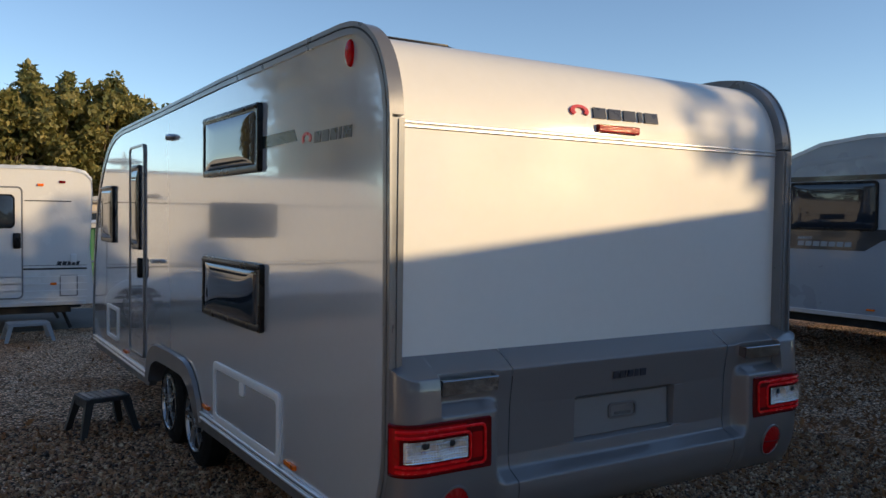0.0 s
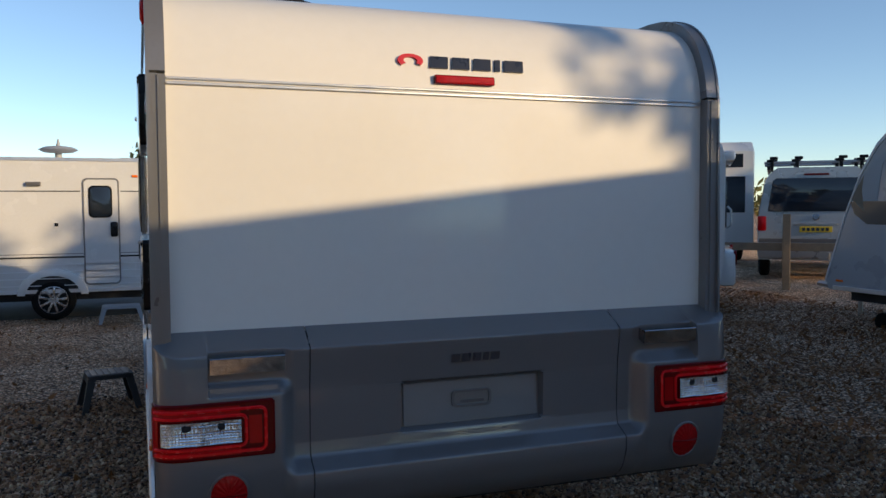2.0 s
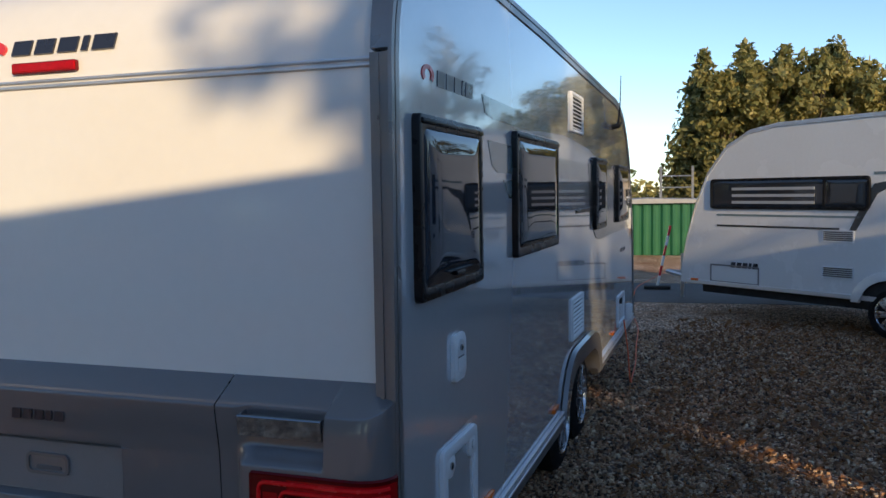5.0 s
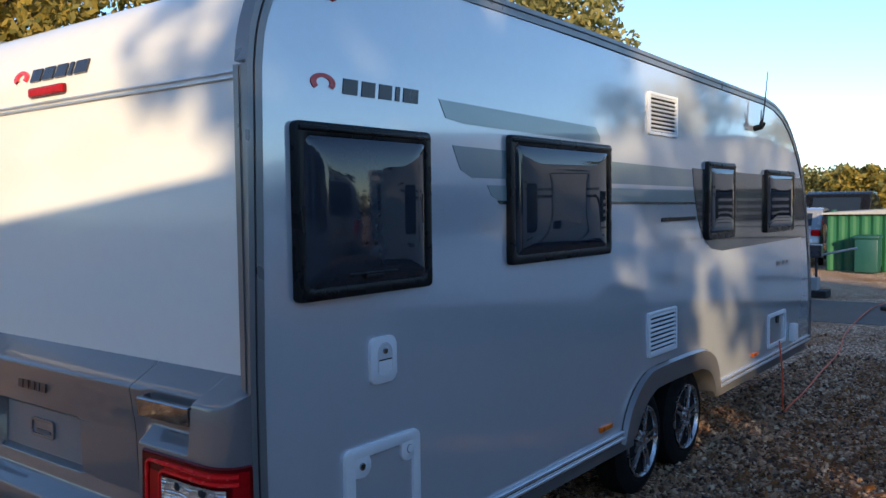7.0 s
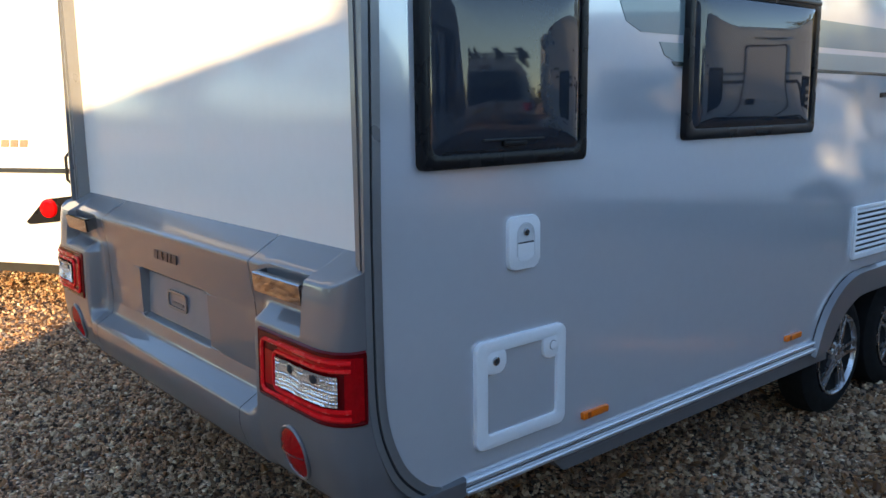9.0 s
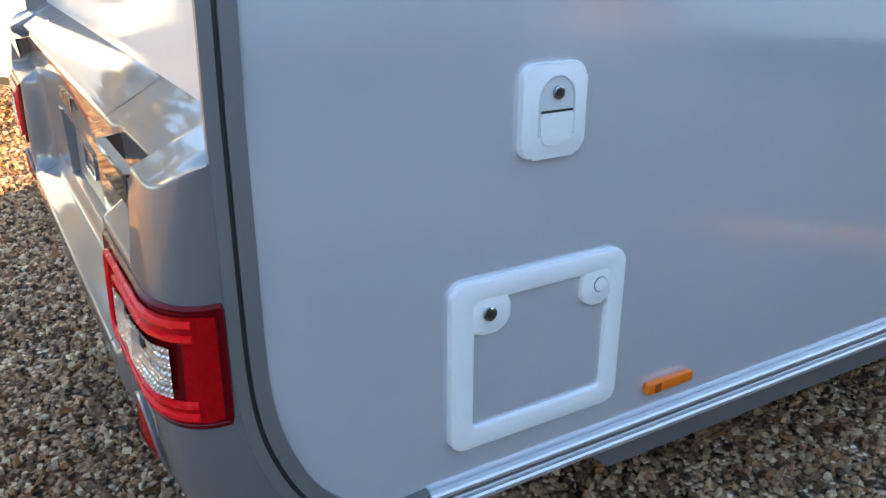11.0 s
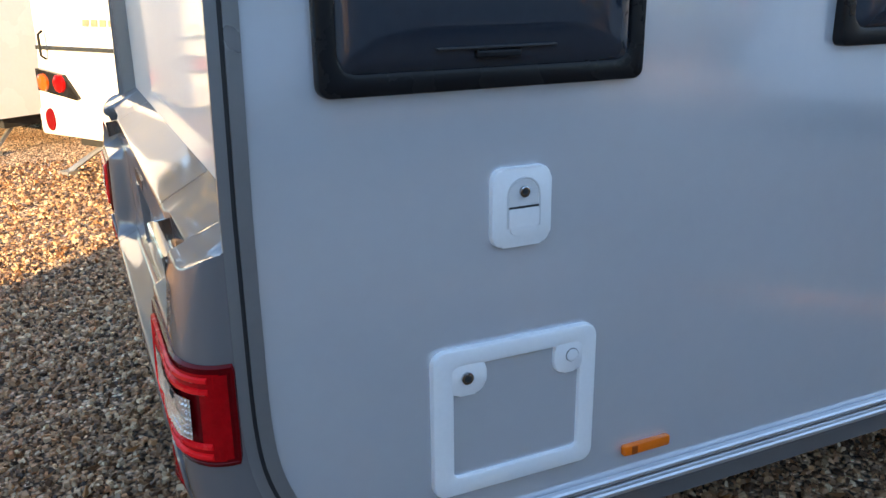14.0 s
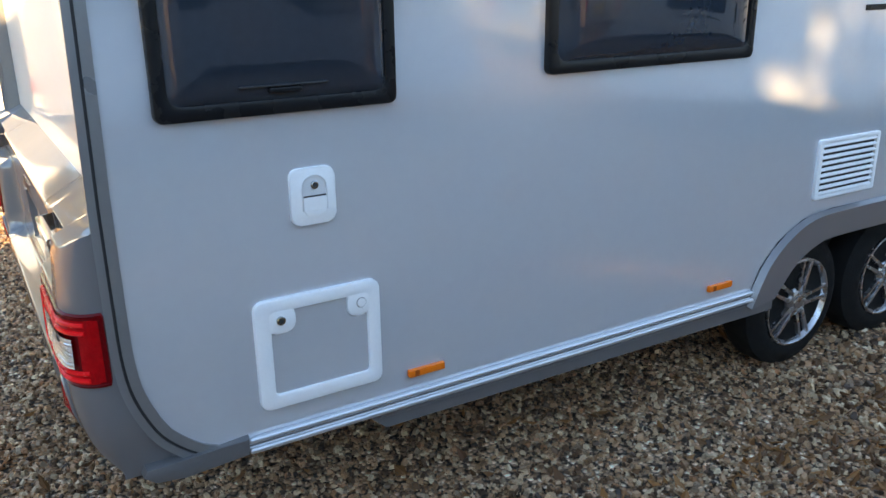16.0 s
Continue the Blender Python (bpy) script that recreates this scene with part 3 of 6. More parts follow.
part("tailboard", bumper_skin(sorted(set(span(-0.657, 0.657, 24) + [-0.3, -0.308, 0.3, 0.308]))), M_BUMPER, caravan, "grey moulded tailboard", True)
qs = sorted(set(span(0.661, 1.45, 40) + span(0.71, 0.78, 10) + [1.0, 1.02, 1.027] + span(1.04, 1.29, 28)))
for s in (1, -1):
    corner = part("bumper_corner", bumper_skin(qs, s), M_BUMPER, caravan, "grey moulded bumper corner", True)
    part("seam", join(box(*sorted((s * 0.65, s * 0.668)), -0.078, 0.0, 0.45, 1.1), box(*sorted((s * 0.65, s * 0.668)), -0.022, 0.0, 1.1, 1.15)), M_SEAL, caravan)
    # tapered fins running out from the plate recess
    for z, h, d in ((0.751, 0.009, 0.0875), (0.938, 0.006, 0.0915)):
        bm = bmesh.new()
        a = [bm.verts.new((s * x, y, zz)) for x, y, zz in ((0.296, -d + 0.01, z - h), (0.296, -d + 0.01, z + h), (0.296, -d - 0.006, z), (0.475, -d + 0.004, z))]
        for f in ((0, 1, 2), (0, 1, 3), (1, 2, 3), (2, 0, 3)):
            bm.faces.new([a[k] for k in f])
        part("recess_fin", bm, M_BUMPER, caravan)
    # bent chrome grab handle in front of its open pocket
    hx = sorted((s * 0.757, s * 1.019))
    h = part("grab_handle", slab([(-0.139, 1.034), (-0.145, 1.032), (-0.151, 1.086), (-0.147, 1.09), (-0.13, 1.09), (-0.13, 1.085), (-0.144, 1.084)], "x", hx[0], hx[1]), M_CHROME, corner, "chrome grab handle plate")
    part("handle_end", slab([(-0.094, 1.05), (-0.141, 1.034), (-0.148, 1.0885), (-0.094, 1.096)], "x", s * 0.757, s * 0.762), M_CHROME, h)
    # wrap-round tail lamp
    lamp = part("tail_lamp", grid_mesh(lambda q, z: bumper_point(q, z, 0.006, s), span(0.805, 1.287, 40), span(0.745, 0.932, 10)), M_DKRED, caravan, "red wrap-round tail lamp with clear centre", True)
    edge = [bumper_point(q, 0.932, 0.0, s) for q in span(0.805, 1.287, 30)] + [bumper_point(1.287, z, 0.0, s) for z in span(0.925, 0.752, 6)] + [bumper_point(q, 0.745, 0.0, s) for q in span(1.287, 0.805, 30)] + [bumper_point(0.805, z, 0.0, s) for z in span(0.752, 0.932, 6)]
    part("lamp_rim", tube(edge, 0.0075, 6), M_DKRED, lamp, "", True)

    def guide(qa, qb, za, zb, r):
        pts = [bumper_point(q, zb, 0.009, s) for q in span(qb, qa + 0.02, 14)]
        pts += [bumper_point(qa + 0.02 - 0.02 * math.sin(w), zb - 0.02 + 0.02 * math.cos(w), 0.009, s) for w in span(0.2, 1.5, 4)]
        pts += [bumper_point(qa, z, 0.009, s) for z in span(zb - 0.024, za + 0.024, 5)]
        pts += [bumper_point(qa + 0.02 - 0.02 * math.cos(w), za + 0.02 - 0.02 * math.sin(w), 0.009, s) for w in span(0.1, 1.4, 4)]
        pts += [bumper_point(q, za, 0.009, s) for q in span(qa + 0.02, qb, 14)]
        return tube(pts, r, 6)
    part("light_guide", guide(0.832, 1.235, 0.762, 0.912, 0.0065), M_BRIGHTRED, lamp, "bright red light guide", True)
    part("light_guide", guide(0.9, 1.235, 0.782, 0.89, 0.0065), M_BRIGHTRED, lamp, "bright red light guide", True)
    part("red_lens", grid_mesh(lambda q, z: bumper_point(q, z, 0.0085, s), span(0.845, 0.89, 6), span(0.785, 0.885, 6)), M_RED, lamp, "", True)
    part("red_lens", grid_mesh(lambda q, z: bumper_point(q, z, 0.0085, s), span(0.92, 1.262, 24), span(0.897, 0.924, 3)), M_RED, lamp, "", True)
    part("red_lens", grid_mesh(lambda q, z: bumper_point(q, z, 0.0085, s), span(0.92, 1.262, 24), span(0.752, 0.776, 3)), M_RED, lamp, "", True)
    part("side_lens", grid_mesh(lambda q, z: bumper_point(q, z, 0.0085, s), span(1.212, 1.278, 8), span(0.755, 0.922, 8)), M_FOGRED, lamp, "", True)
    part("clear_lens", grid_mesh(lambda q, z: bumper_point(q, z, 0.0155 - 0.009 * bowl(q, z), s), span(0.918, 1.19, 110), span(0.796, 0.877, 24)), M_CLEAR, lamp, "clear faceted lens", True)
    for q, z, mm in ((0.985, 0.856, M_DARK), (1.1, 0.858, M_DARK), (1.168, 0.86, M_ORANGE)):
        part("bulb", grid_mesh(lambda r, a: bumper_point(q + 0.0135 * r * math.cos(a), z + 0.0135 * r * math.sin(a), 0.013 - 0.003 * r, s), (0.05, 0.5, 1.0), span(0, 6.2832, 14)), mm, lamp, "amber bulb" if mm is M_ORANGE else "dark bulb hole", True)
    for q in (1.045,):
        part("lens_bar", tube([bumper_point(q, z, 0.012, s) for z in span(0.798, 0.875, 4)], 0.003, 6), M_SKIRT, lamp)
    # oval reflector let into the lower corner
    def disc(r, a, off):
        return bumper_point(0.962 + 0.066 * r * math.cos(a), 0.603 + 0.076 * r * math.sin(a), off, s)
    rf = part("rear_reflector", grid_mesh(lambda r, a: disc(r, a, 0.004 + 0.014 * (1 - r * r) + 0.0015 * math.cos(a * 18) * r), (0.03, 0.3, 0.55, 0.75, 0.9, 1.0), span(0, 6.2832, 72)), M_FOGRED, caravan, "oval red rear reflector", True)
    part("reflector_rib", tube([disc(r, 0, 0.005 + 0.014 * (1 - r * r)) for r in span(-0.9, 0.9, 10)], 0.0022, 5), M_DKRED, rf)
    part("reflector_ring", tube([disc(1.03, a, 0.003) for a in span(0, 6.2832, 36)], 0.006, 6), M_BUMPER, rf, "", True)
part("plate_panel", moved(box(-0.29, 0.29, -0.004, 0.004, -0.083, 0.083, 0.003, 1), Matrix.Translation((0, -0.062, 0.8445)) @ pose(0, 0, 0, -2.7, 0, 0)), M_PLATEGREY, caravan, "blank grey number plate panel")
lock = part("tailboard_light", ring(rounded(-0.088, 0.082, 0.818, 0.888, 0.02), rounded(-0.078, 0.072, 0.828, 0.878, 0.014), "y", -0.066, -0.075), M_BUMPER, caravan, "small recessed plate light")
part("light_well", slab(rounded(-0.079, 0.073, 0.827, 0.879, 0.014), "y", -0.0645, -0.068), M_TRIM, lock)
part("light_cover", slab(rounded(-0.05, 0.05, 0.834, 0.846, 0.005), "y", -0.068, -0.072), M_SKIRT, lock)
lettering(caravan, "model_mark", M_LOGODARK, (-0.102, -0.106, 1.008), (1, 0, 0), (0, 0, 1), (0.034, 0.034, 0.034, 0.022, 0.036), 0.032, 0.011, 0.12, 0.003, "dark blue model mark")


# --- windows, doors, flaps ---
def bulged_window(s, y0, y1, z0, z1, label, x=HALF, parent=caravan, catch=True):
    w = part("window", ring(rounded(y0, y1, z0, z1, 0.022), rounded(y0 + 0.035, y1 - 0.035, z0 + 0.04, z1 - 0.045, 0.035), "x", s * (x - 0.004), s * (x + 0.026), 0.006), M_BLACK, parent, label, True)

    def f(u, v):
        a = 1 - abs(2 * u - 1) ** 5
        b = 1 - abs(2 * v - 1) ** 5
        k = max(0.0, min(a, b)) ** 0.5
        return (s * (x + 0.008 + 0.03 * k), y0 + 0.02 + (y1 - y0 - 0.04) * u, z0 + 0.024 + (z1 - z0 - 0.05) * v)
    part("pane", grid_mesh(f, span(0, 1, 28), span(0, 1, 28)), M_PANE, w, "dark tinted acrylic pane", True)
    part("hinge_rail", box(min(s * x, s * (x + 0.034)), max(s * x, s * (x + 0.034)), y0 + 0.012, y1 - 0.012, z1 - 0.03, z1 - 0.012, 0.005), M_BLACK, w, "", True)
    if catch:
        ym = (y0 + y1) / 2
        part("catch", box(min(s * x, s * (x + 0.044)), max(s * x, s * (x + 0.044)), ym - 0.045, ym + 0.045, z0 + 0.056, z0 + 0.07, 0.004), M_BLACK, w)
        part("catch_bar", box(min(s * x, s * (x + 0.042)), max(s * x, s * (x + 0.042)), ym - 0.12, ym + 0.12, z0 + 0.072, z0 + 0.077, 0.002, 1), M_SEAL, w)
    return w


bulged_window(1, 0.108, 0.762, 1.383, 1.936, "black-framed tinted acrylic rear side window")
bulged_window(1, 1.29, 2.222, 1.42, 1.962, "black-framed tinted acrylic side window", catch=False)
bulged_window(1, 3.6, 4.128, 1.428, 1.93, "small black-framed side window", catch=False)
bulged_window(1, 4.86, 5.62, 1.43, 1.91, "black-framed front side window", catch=False)
bulged_window(-1, 1.325, 2.31, 1.935, 2.292, "black-framed tinted upper bunk window", catch=False)
bulged_window(-1, 1.285, 2.32, 1.102, 1.458, "black-framed tinted lower bunk window", catch=False)
bulged_window(-1, 5.15, 5.72, 1.44, 1.96, "black-framed front side window", catch=False)

# entrance door on the other side
door = part("entrance_door", ring(rounded(3.955, 4.49, 0.56, 2.26, 0.06), rounded(3.975, 4.47, 0.58, 2.24, 0.05), "x", -HALF - 0.002, -HALF - 0.016, 0.003), M_TRIM, caravan, "closed entrance door outlined in grey")
part("door_leaf", slab(rounded(3.976, 4.469, 0.581, 2.239, 0.05), "x", -HALF - 0.001, -HALF - 0.008), M_SILVER, door)
bulged_window(-1, 4.08, 4.36, 1.42, 2.1, "black-framed door window", parent=door, catch=False)
part("door_handle", box(-HALF - 0.045, -HALF - 0.004, 4.02, 4.07, 1.2, 1.36, 0.012), M_BLACK, door, "black door handle", True)
part("awning_lamp", moved(lathe([(0, 0.05), (0.03, 0.045), (0.05, 0.02)], 16), Matrix.Translation((-HALF, 3.14, 2.245)) @ Matrix.Diagonal((-1, 1.7, 0.5, 1))), M_CLEAR, caravan, "small oval awning lamp", True)
part("door_stop", box(-HALF - 0.05, -HALF, 3.5, 3.6, 1.345, 1.37, 0.006), M_STEEL, caravan)
locker = part("locker_flap", ring(rounded(1.04, 2.13, 0.475, 0.835, 0.04), rounded(1.085, 2.085, 0.52, 0.79, 0.03), "x", -HALF, -HALF - 0.014, 0.005), M_PLASTIC, caravan, "large white-framed locker flap", True)
part("locker_panel", slab(rounded(1.08, 2.09, 0.515, 0.795, 0.03), "x", -HALF - 0.0005, -HALF - 0.006), M_SILVER, locker)
part("locker_lock", slab(rounded(1.56, 1.64, 0.72, 0.795, 0.02), "x", -HALF - 0.004, -HALF - 0.015), M_PLASTIC, locker)
gasflap = part("service_flap", ring(rounded(5.0, 5.5, 0.56, 0.86, 0.03), rounded(5.03, 5.47, 0.59, 0.83, 0.02), "x", -HALF, -HALF - 0.012), M_PLASTIC, caravan, "white-framed service flap")


def lock_disc(parent, x, y, z, r=0.011):
    d = part("lock", moved(lathe([(0, r), (0.005, r), (0.006, r * 0.8)], 16), Matrix.Translation((x, y, z))), M_CHROME, parent, "chrome lock")
    part("keyhole", moved(lathe([(0, r * 0.6), (0.0075, r * 0.55)], 12), Matrix.Translation((x, y, z))), M_DARK, d)


# cassette hatch: white frame with two rounded lock lobes
hatch = part("cassette_hatch", ring(rounded(0.306, 0.69, 0.546, 0.877, 0.03, 6), rounded(0.353, 0.648, 0.589, 0.838, 0.012, 6), "x", HALF, HALF + 0.016, 0.006), M_PLASTIC, caravan, "white-framed cassette hatch", True)
part("hatch_panel", slab(rounded(0.35, 0.65, 0.586, 0.841, 0.01), "x", HALF + 0.0008, HALF + 0.006), M_SILVER, hatch)
for y0, y1, z0, z1 in ((0.34, 0.425, 0.775, 0.853), (0.585, 0.66, 0.775, 0.853)):
    part("lock_lobe", slab(rounded(y0, y1, z0, z1, 0.026, 6), "x", HALF + 0.002, HALF + 0.0155, 0.005), M_PLASTIC, hatch, "", True)
lock_disc(hatch, HALF + 0.0155, 0.381, 0.814, 0.013)
part("lock_cap", moved(lathe([(0, 0.014), (0.003, 0.0135), (0.004, 0.01)], 18), Matrix.Translation((HALF + 0.0155, 0.628, 0.814))), M_PLASTIC, hatch)
part("hatch_groove", tube([(HALF + 0.0158, 0.628 + 0.0145 * math.cos(a), 0.814 + 0.0145 * math.sin(a)) for a in span(0, 6.28, 18)], 0.0012, 5), M_SKIRT, hatch)

# water filler flap
filler = part("filler_flap", slab(rounded(0.437, 0.567, 1.073, 1.23, 0.024, 6), "x", HALF, HALF + 0.014, 0.006), M_PLASTIC, caravan, "white lockable filler flap", True)
# no hollow is cut: a darker slab paints the recess shade
part("filler_recess", slab([(0.473, 1.155)] + [(0.505 + 0.032 * math.cos(a), 1.175 + 0.032 * math.sin(a)) for a in span(3.14, 0, 10)] + [(0.537, 1.155)], "x", HALF + 0.01, HALF + 0.0148), M_SHADEWHITE, filler)
part("finger_pull", slab(rounded(0.472, 0.539, 1.112, 1.15, 0.006), "x", HALF + 0.01, HALF + 0.017), M_PLASTIC, filler)
# black strip standing in for the shadow along the pull's top edge
part("pull_shadow", box(HALF + 0.008, HALF + 0.0158, 0.473, 0.538, 1.15, 1.154), M_SEAL, filler)
lock_disc(filler, HALF + 0.0148, 0.505, 1.183, 0.011)
# lip in the same darkened white, outlining the painted recess
part("recess_lip", tube([(HALF + 0.0146, 0.47, 1.112), (HALF + 0.0146, 0.47, 1.155)] + [(HALF + 0.0146, 0.505 + 0.035 * math.cos(a), 1.175 + 0.035 * math.sin(a)) for a in span(3.14, 0, 12)] + [(HALF + 0.0146, 0.541, 1.155), (HALF + 0.0146, 0.541, 1.112)], 0.0022, 6), M_SHADEWHITE, filler, "", True)
part("finger_scoop", slab([(0.476, 1.112), (0.535, 1.112)] + [(0.5055 + 0.03 * math.cos(a), 1.106 + 0.014 * math.sin(a)) for a in span(0, -3.14, 8)], "x", HALF + 0.012, HALF + 0.0165, 0.002), M_PLASTIC, filler, "", True)

for z0, z1 in ((2.048, 2.283), (0.806, 1.06)):
    v = part("fridge_vent", ring(rounded(2.71, 3.12, z0, z1, 0.012, 3), rounded(2.735, 3.095, z0 + 0.018, z1 - 0.018, 0.006, 3), "x", HALF, HALF + 0.014, 0.004), M_PLASTIC, caravan, "white louvred fridge vent", True)
    part("vent_back", box(HALF + 0.0005, HALF + 0.002, 2.73, 3.1, z0 + 0.015, z1 - 0.015), M_DARK, v)
    n = 9
    for i in range(n):
        zz = z0 + 0.026 + (z1 - z0 - 0.052) * i / (n - 1)
        part("slat", moved(box(-0.007, 0.007, 2.733, 3.097, -0.0032, 0.0032), Matrix.Translation((HALF + 0.0085, 0, zz)) @ pose(0, 0, 0, 0, 38, 0)), M_PLASTIC, v)


def side_marker(s, y0, y1, z=0.535):
    mk = part("side_marker", box(min(s * HALF, s * (HALF + 0.018)), max(s * HALF, s * (HALF + 0.018)), y0, y1, z - 0.013, z + 0.013, 0.005), M_ORANGE, caravan, "orange side marker lamp", True)
    part("marker_rib", box(min(s * HALF, s * (HALF + 0.0195)), max(s * HALF, s * (HALF + 0.0195)), y0 + 0.02, y0 + 0.035, z - 0.01, z + 0.01), M_AMBER, mk)


for y0 in (0.78, 2.12, 4.58, 5.72):
    side_marker(1, y0, y0 + 0.13, 0.537)
for y0 in (0.84, 2.22, 4.62):
    side_marker(-1, y0, y0 + 0.13, 0.52)

# bottom rails, skirts and wheel-arch trims
for s in (1, -1):
    def rng(a, b):
        return min(s * a, s * b), max(s * a, s * b)
    for y0, y1 in ((0.262, 2.385), (3.87, 6.2)):
        r = part("bottom_rail", join(box(*rng(HALF, HALF + 0.02), y0, y1, 0.462, 0.476, 0.004, 1), box(*rng(HALF, HALF + 0.01), y0, y1, 0.444, 0.464), box(*rng(HALF, HALF + 0.024), y0, y1, 0.43, 0.446, 0.004, 1)), M_ALU, caravan, "ribbed aluminium bottom rail")
        part("rail_insert", box(*rng(HALF, HALF + 0.013), y0, y1, 0.452, 0.456), M_SKIRT, r)
    for y0, y1 in ((0.64, 2.53), (3.76, 6.1)):
        part("skirt", slab([(y0, 0.425), (y0 + 0.06, 0.372), (y1, 0.36), (y1, 0.425)], "x", s * 1.15, s * (HALF + 0.004)), M_SKIRT, caravan, "grey plastic side skirt")
        part("skirt_lip", box(*rng(1.15, HALF + 0.012), y0 + 0.03, y1, 0.412, 0.424, 0.003, 1), M_SKIRT, caravan)
    part("skirt_end", slab([(-0.03, 0.452), (0.0, 0.428), (0.08, 0.418), (0.26, 0.43), (0.262, 0.486), (0.165, 0.478), (0.05, 0.474), (-0.02, 0.474)], "x", s * 1.17, s * (HALF + 0.02), 0.006), M_SKIRT, caravan, "grey bumper end cap", True)
    inner = [(3.77, 0.415), (3.75, 0.48), (3.68, 0.56), (3.57, 0.603), (3.43, 0.622), (2.9, 0.626), (2.76, 0.606), (2.645, 0.55), (2.565, 0.47), (2.52, 0.415)]
    outer = [(3.87, 0.415)] + ARCH[1:-1] + [(2.355, 0.415)]
    bm = bmesh.new()
    va = [[bm.verts.new((s * (HALF + 0.006), y, z)) for y, z in fine(outer, 3)], [bm.verts.new((s * (HALF + 0.03), y + (3.12 - y) * 0.02, z - 0.012)) for y, z in fine(outer, 3)],
          [bm.verts.new((s * (HALF + 0.022), y, z)) for y, z in fine(inner, 3)], [bm.verts.new((s * (HALF - 0.12), y, z - 0.005)) for y, z in fine(inner, 3)]]
    for k in range(3):
        for i in range(len(va[0]) - 1):
            bm.faces.new((va[k][i], va[k][i + 1], va[k + 1][i + 1], va[k + 1][i]))
    part("wheel_arch_trim", bm, M_BUMPER, caravan, "grey double wheel-arch trim", True)

# stripes and the dark panel behind the front windows
def decal(pts, mat, label, x=HALF + 0.0022, s=1):
    part("stripe", slab(pts, "x", s * (HALF - 0.002), s * x), mat, caravan, label)


decal([(0.84, 2.065), (2.09, 2.045), (2.14, 2.0), (2.14, 1.972), (1.0, 1.985), (0.88, 2.0)], M_GREEN1, "pale green stripe")
decal([(0.92, 1.9), (3.37, 1.87), (3.4, 1.765), (1.05, 1.78), (0.97, 1.81)], M_GREEN2, "grey green stripe")
decal([(1.15, 1.752), (3.4, 1.745), (3.43, 1.672), (1.24, 1.69), (1.18, 1.71)], M_GREEN1, "pale green lower stripe")
decal([(1.22, 1.69), (3.43, 1.672), (3.43, 1.658), (1.24, 1.675)], M_DKGREEN, "dark green line", HALF + 0.003)
decal([(3.38, 1.88), (5.98, 1.86), (6.02, 1.62), (6.06, 1.36), (3.92, 1.345), (3.72, 1.37), (3.58, 1.44), (3.48, 1.56), (3.42, 1.7)], M_DKPANEL, "dark grey panel round the front windows", HALF + 0.0035)
decal([(3.42, 1.755), (6.0, 1.74), (6.02, 1.67), (3.43, 1.675)], M_DKGREEN, "dark green band", HALF + 0.0045)
part("slot_vent", box(HALF, HALF + 0.006, 2.9, 3.43, 1.562, 1.585, 0.002, 1), M_BLACK, caravan, "narrow black slot vent")
decal([(2.3, 2.11), (0.9, 2.115), (0.86, 2.06), (1.34, 2.05)], M_DKGREEN, "dark green stripe", HALF + 0.0022, -1)
lettering(caravan, "model_mark", M_SKIRT, (HALF, 5.2, 1.155), (0, 1, 0), (0, 0, 1), (0.12, 0.06, 0.05), 0.035, 0.06, 0.0, 0.002)
gf = part("service_flap", ring(rounded(4.98, 5.46, 0.52, 0.79, 0.02), rounded(5.01, 5.43, 0.55, 0.76, 0.012), "x", HALF, HALF + 0.012, 0.003), M_PLASTIC, caravan, "white-framed mains inlet flap")
part("flap_lock", slab(rounded(5.19, 5.25, 0.7, 0.76, 0.02), "x", HALF + 0.001, HALF + 0.013), M_DARK, gf)
part("water_inlet", box(HALF, HALF + 0.06, 5.57, 5.66, 0.5, 0.65, 0.015), M_PLASTIC, caravan, "white water inlet housing", True)
aer = part("radio_aerial", tube([(HALF, 4.6, 2.2), (HALF + 0.05, 4.6, 2.21), (HALF + 0.06, 4.61, 2.24)], 0.022, 10), M_BLACK, caravan, "thin black whip aerial", True)
part("aerial_rod", tube([(HALF + 0.055, 4.61, 2.22), (HALF + 0.06, 4.66, 2.4), (HALF + 0.06, 4.72, 2.62)], 0.007, 6, 0.003), M_BLACK, aer)
part("aerial_stub", tube([(HALF + 0.05, 4.6, 2.21), (HALF + 0.06, 4.57, 2.33)], 0.007, 6, 0.004), M_BLACK, aer)
rv = part("roof_vent", slab(rounded(-1.0, -0.45, 0.62, 1.15, 0.08), "z", 2.48, 2.545, 0.02), M_BLACK, caravan, "low dark roof vent", True)
part("roof_vent", slab(rounded(-0.3, 0.3, 3.0, 3.6, 0.08), "z", 2.46, 2.56, 0.02), M_DISH, caravan, "", True)


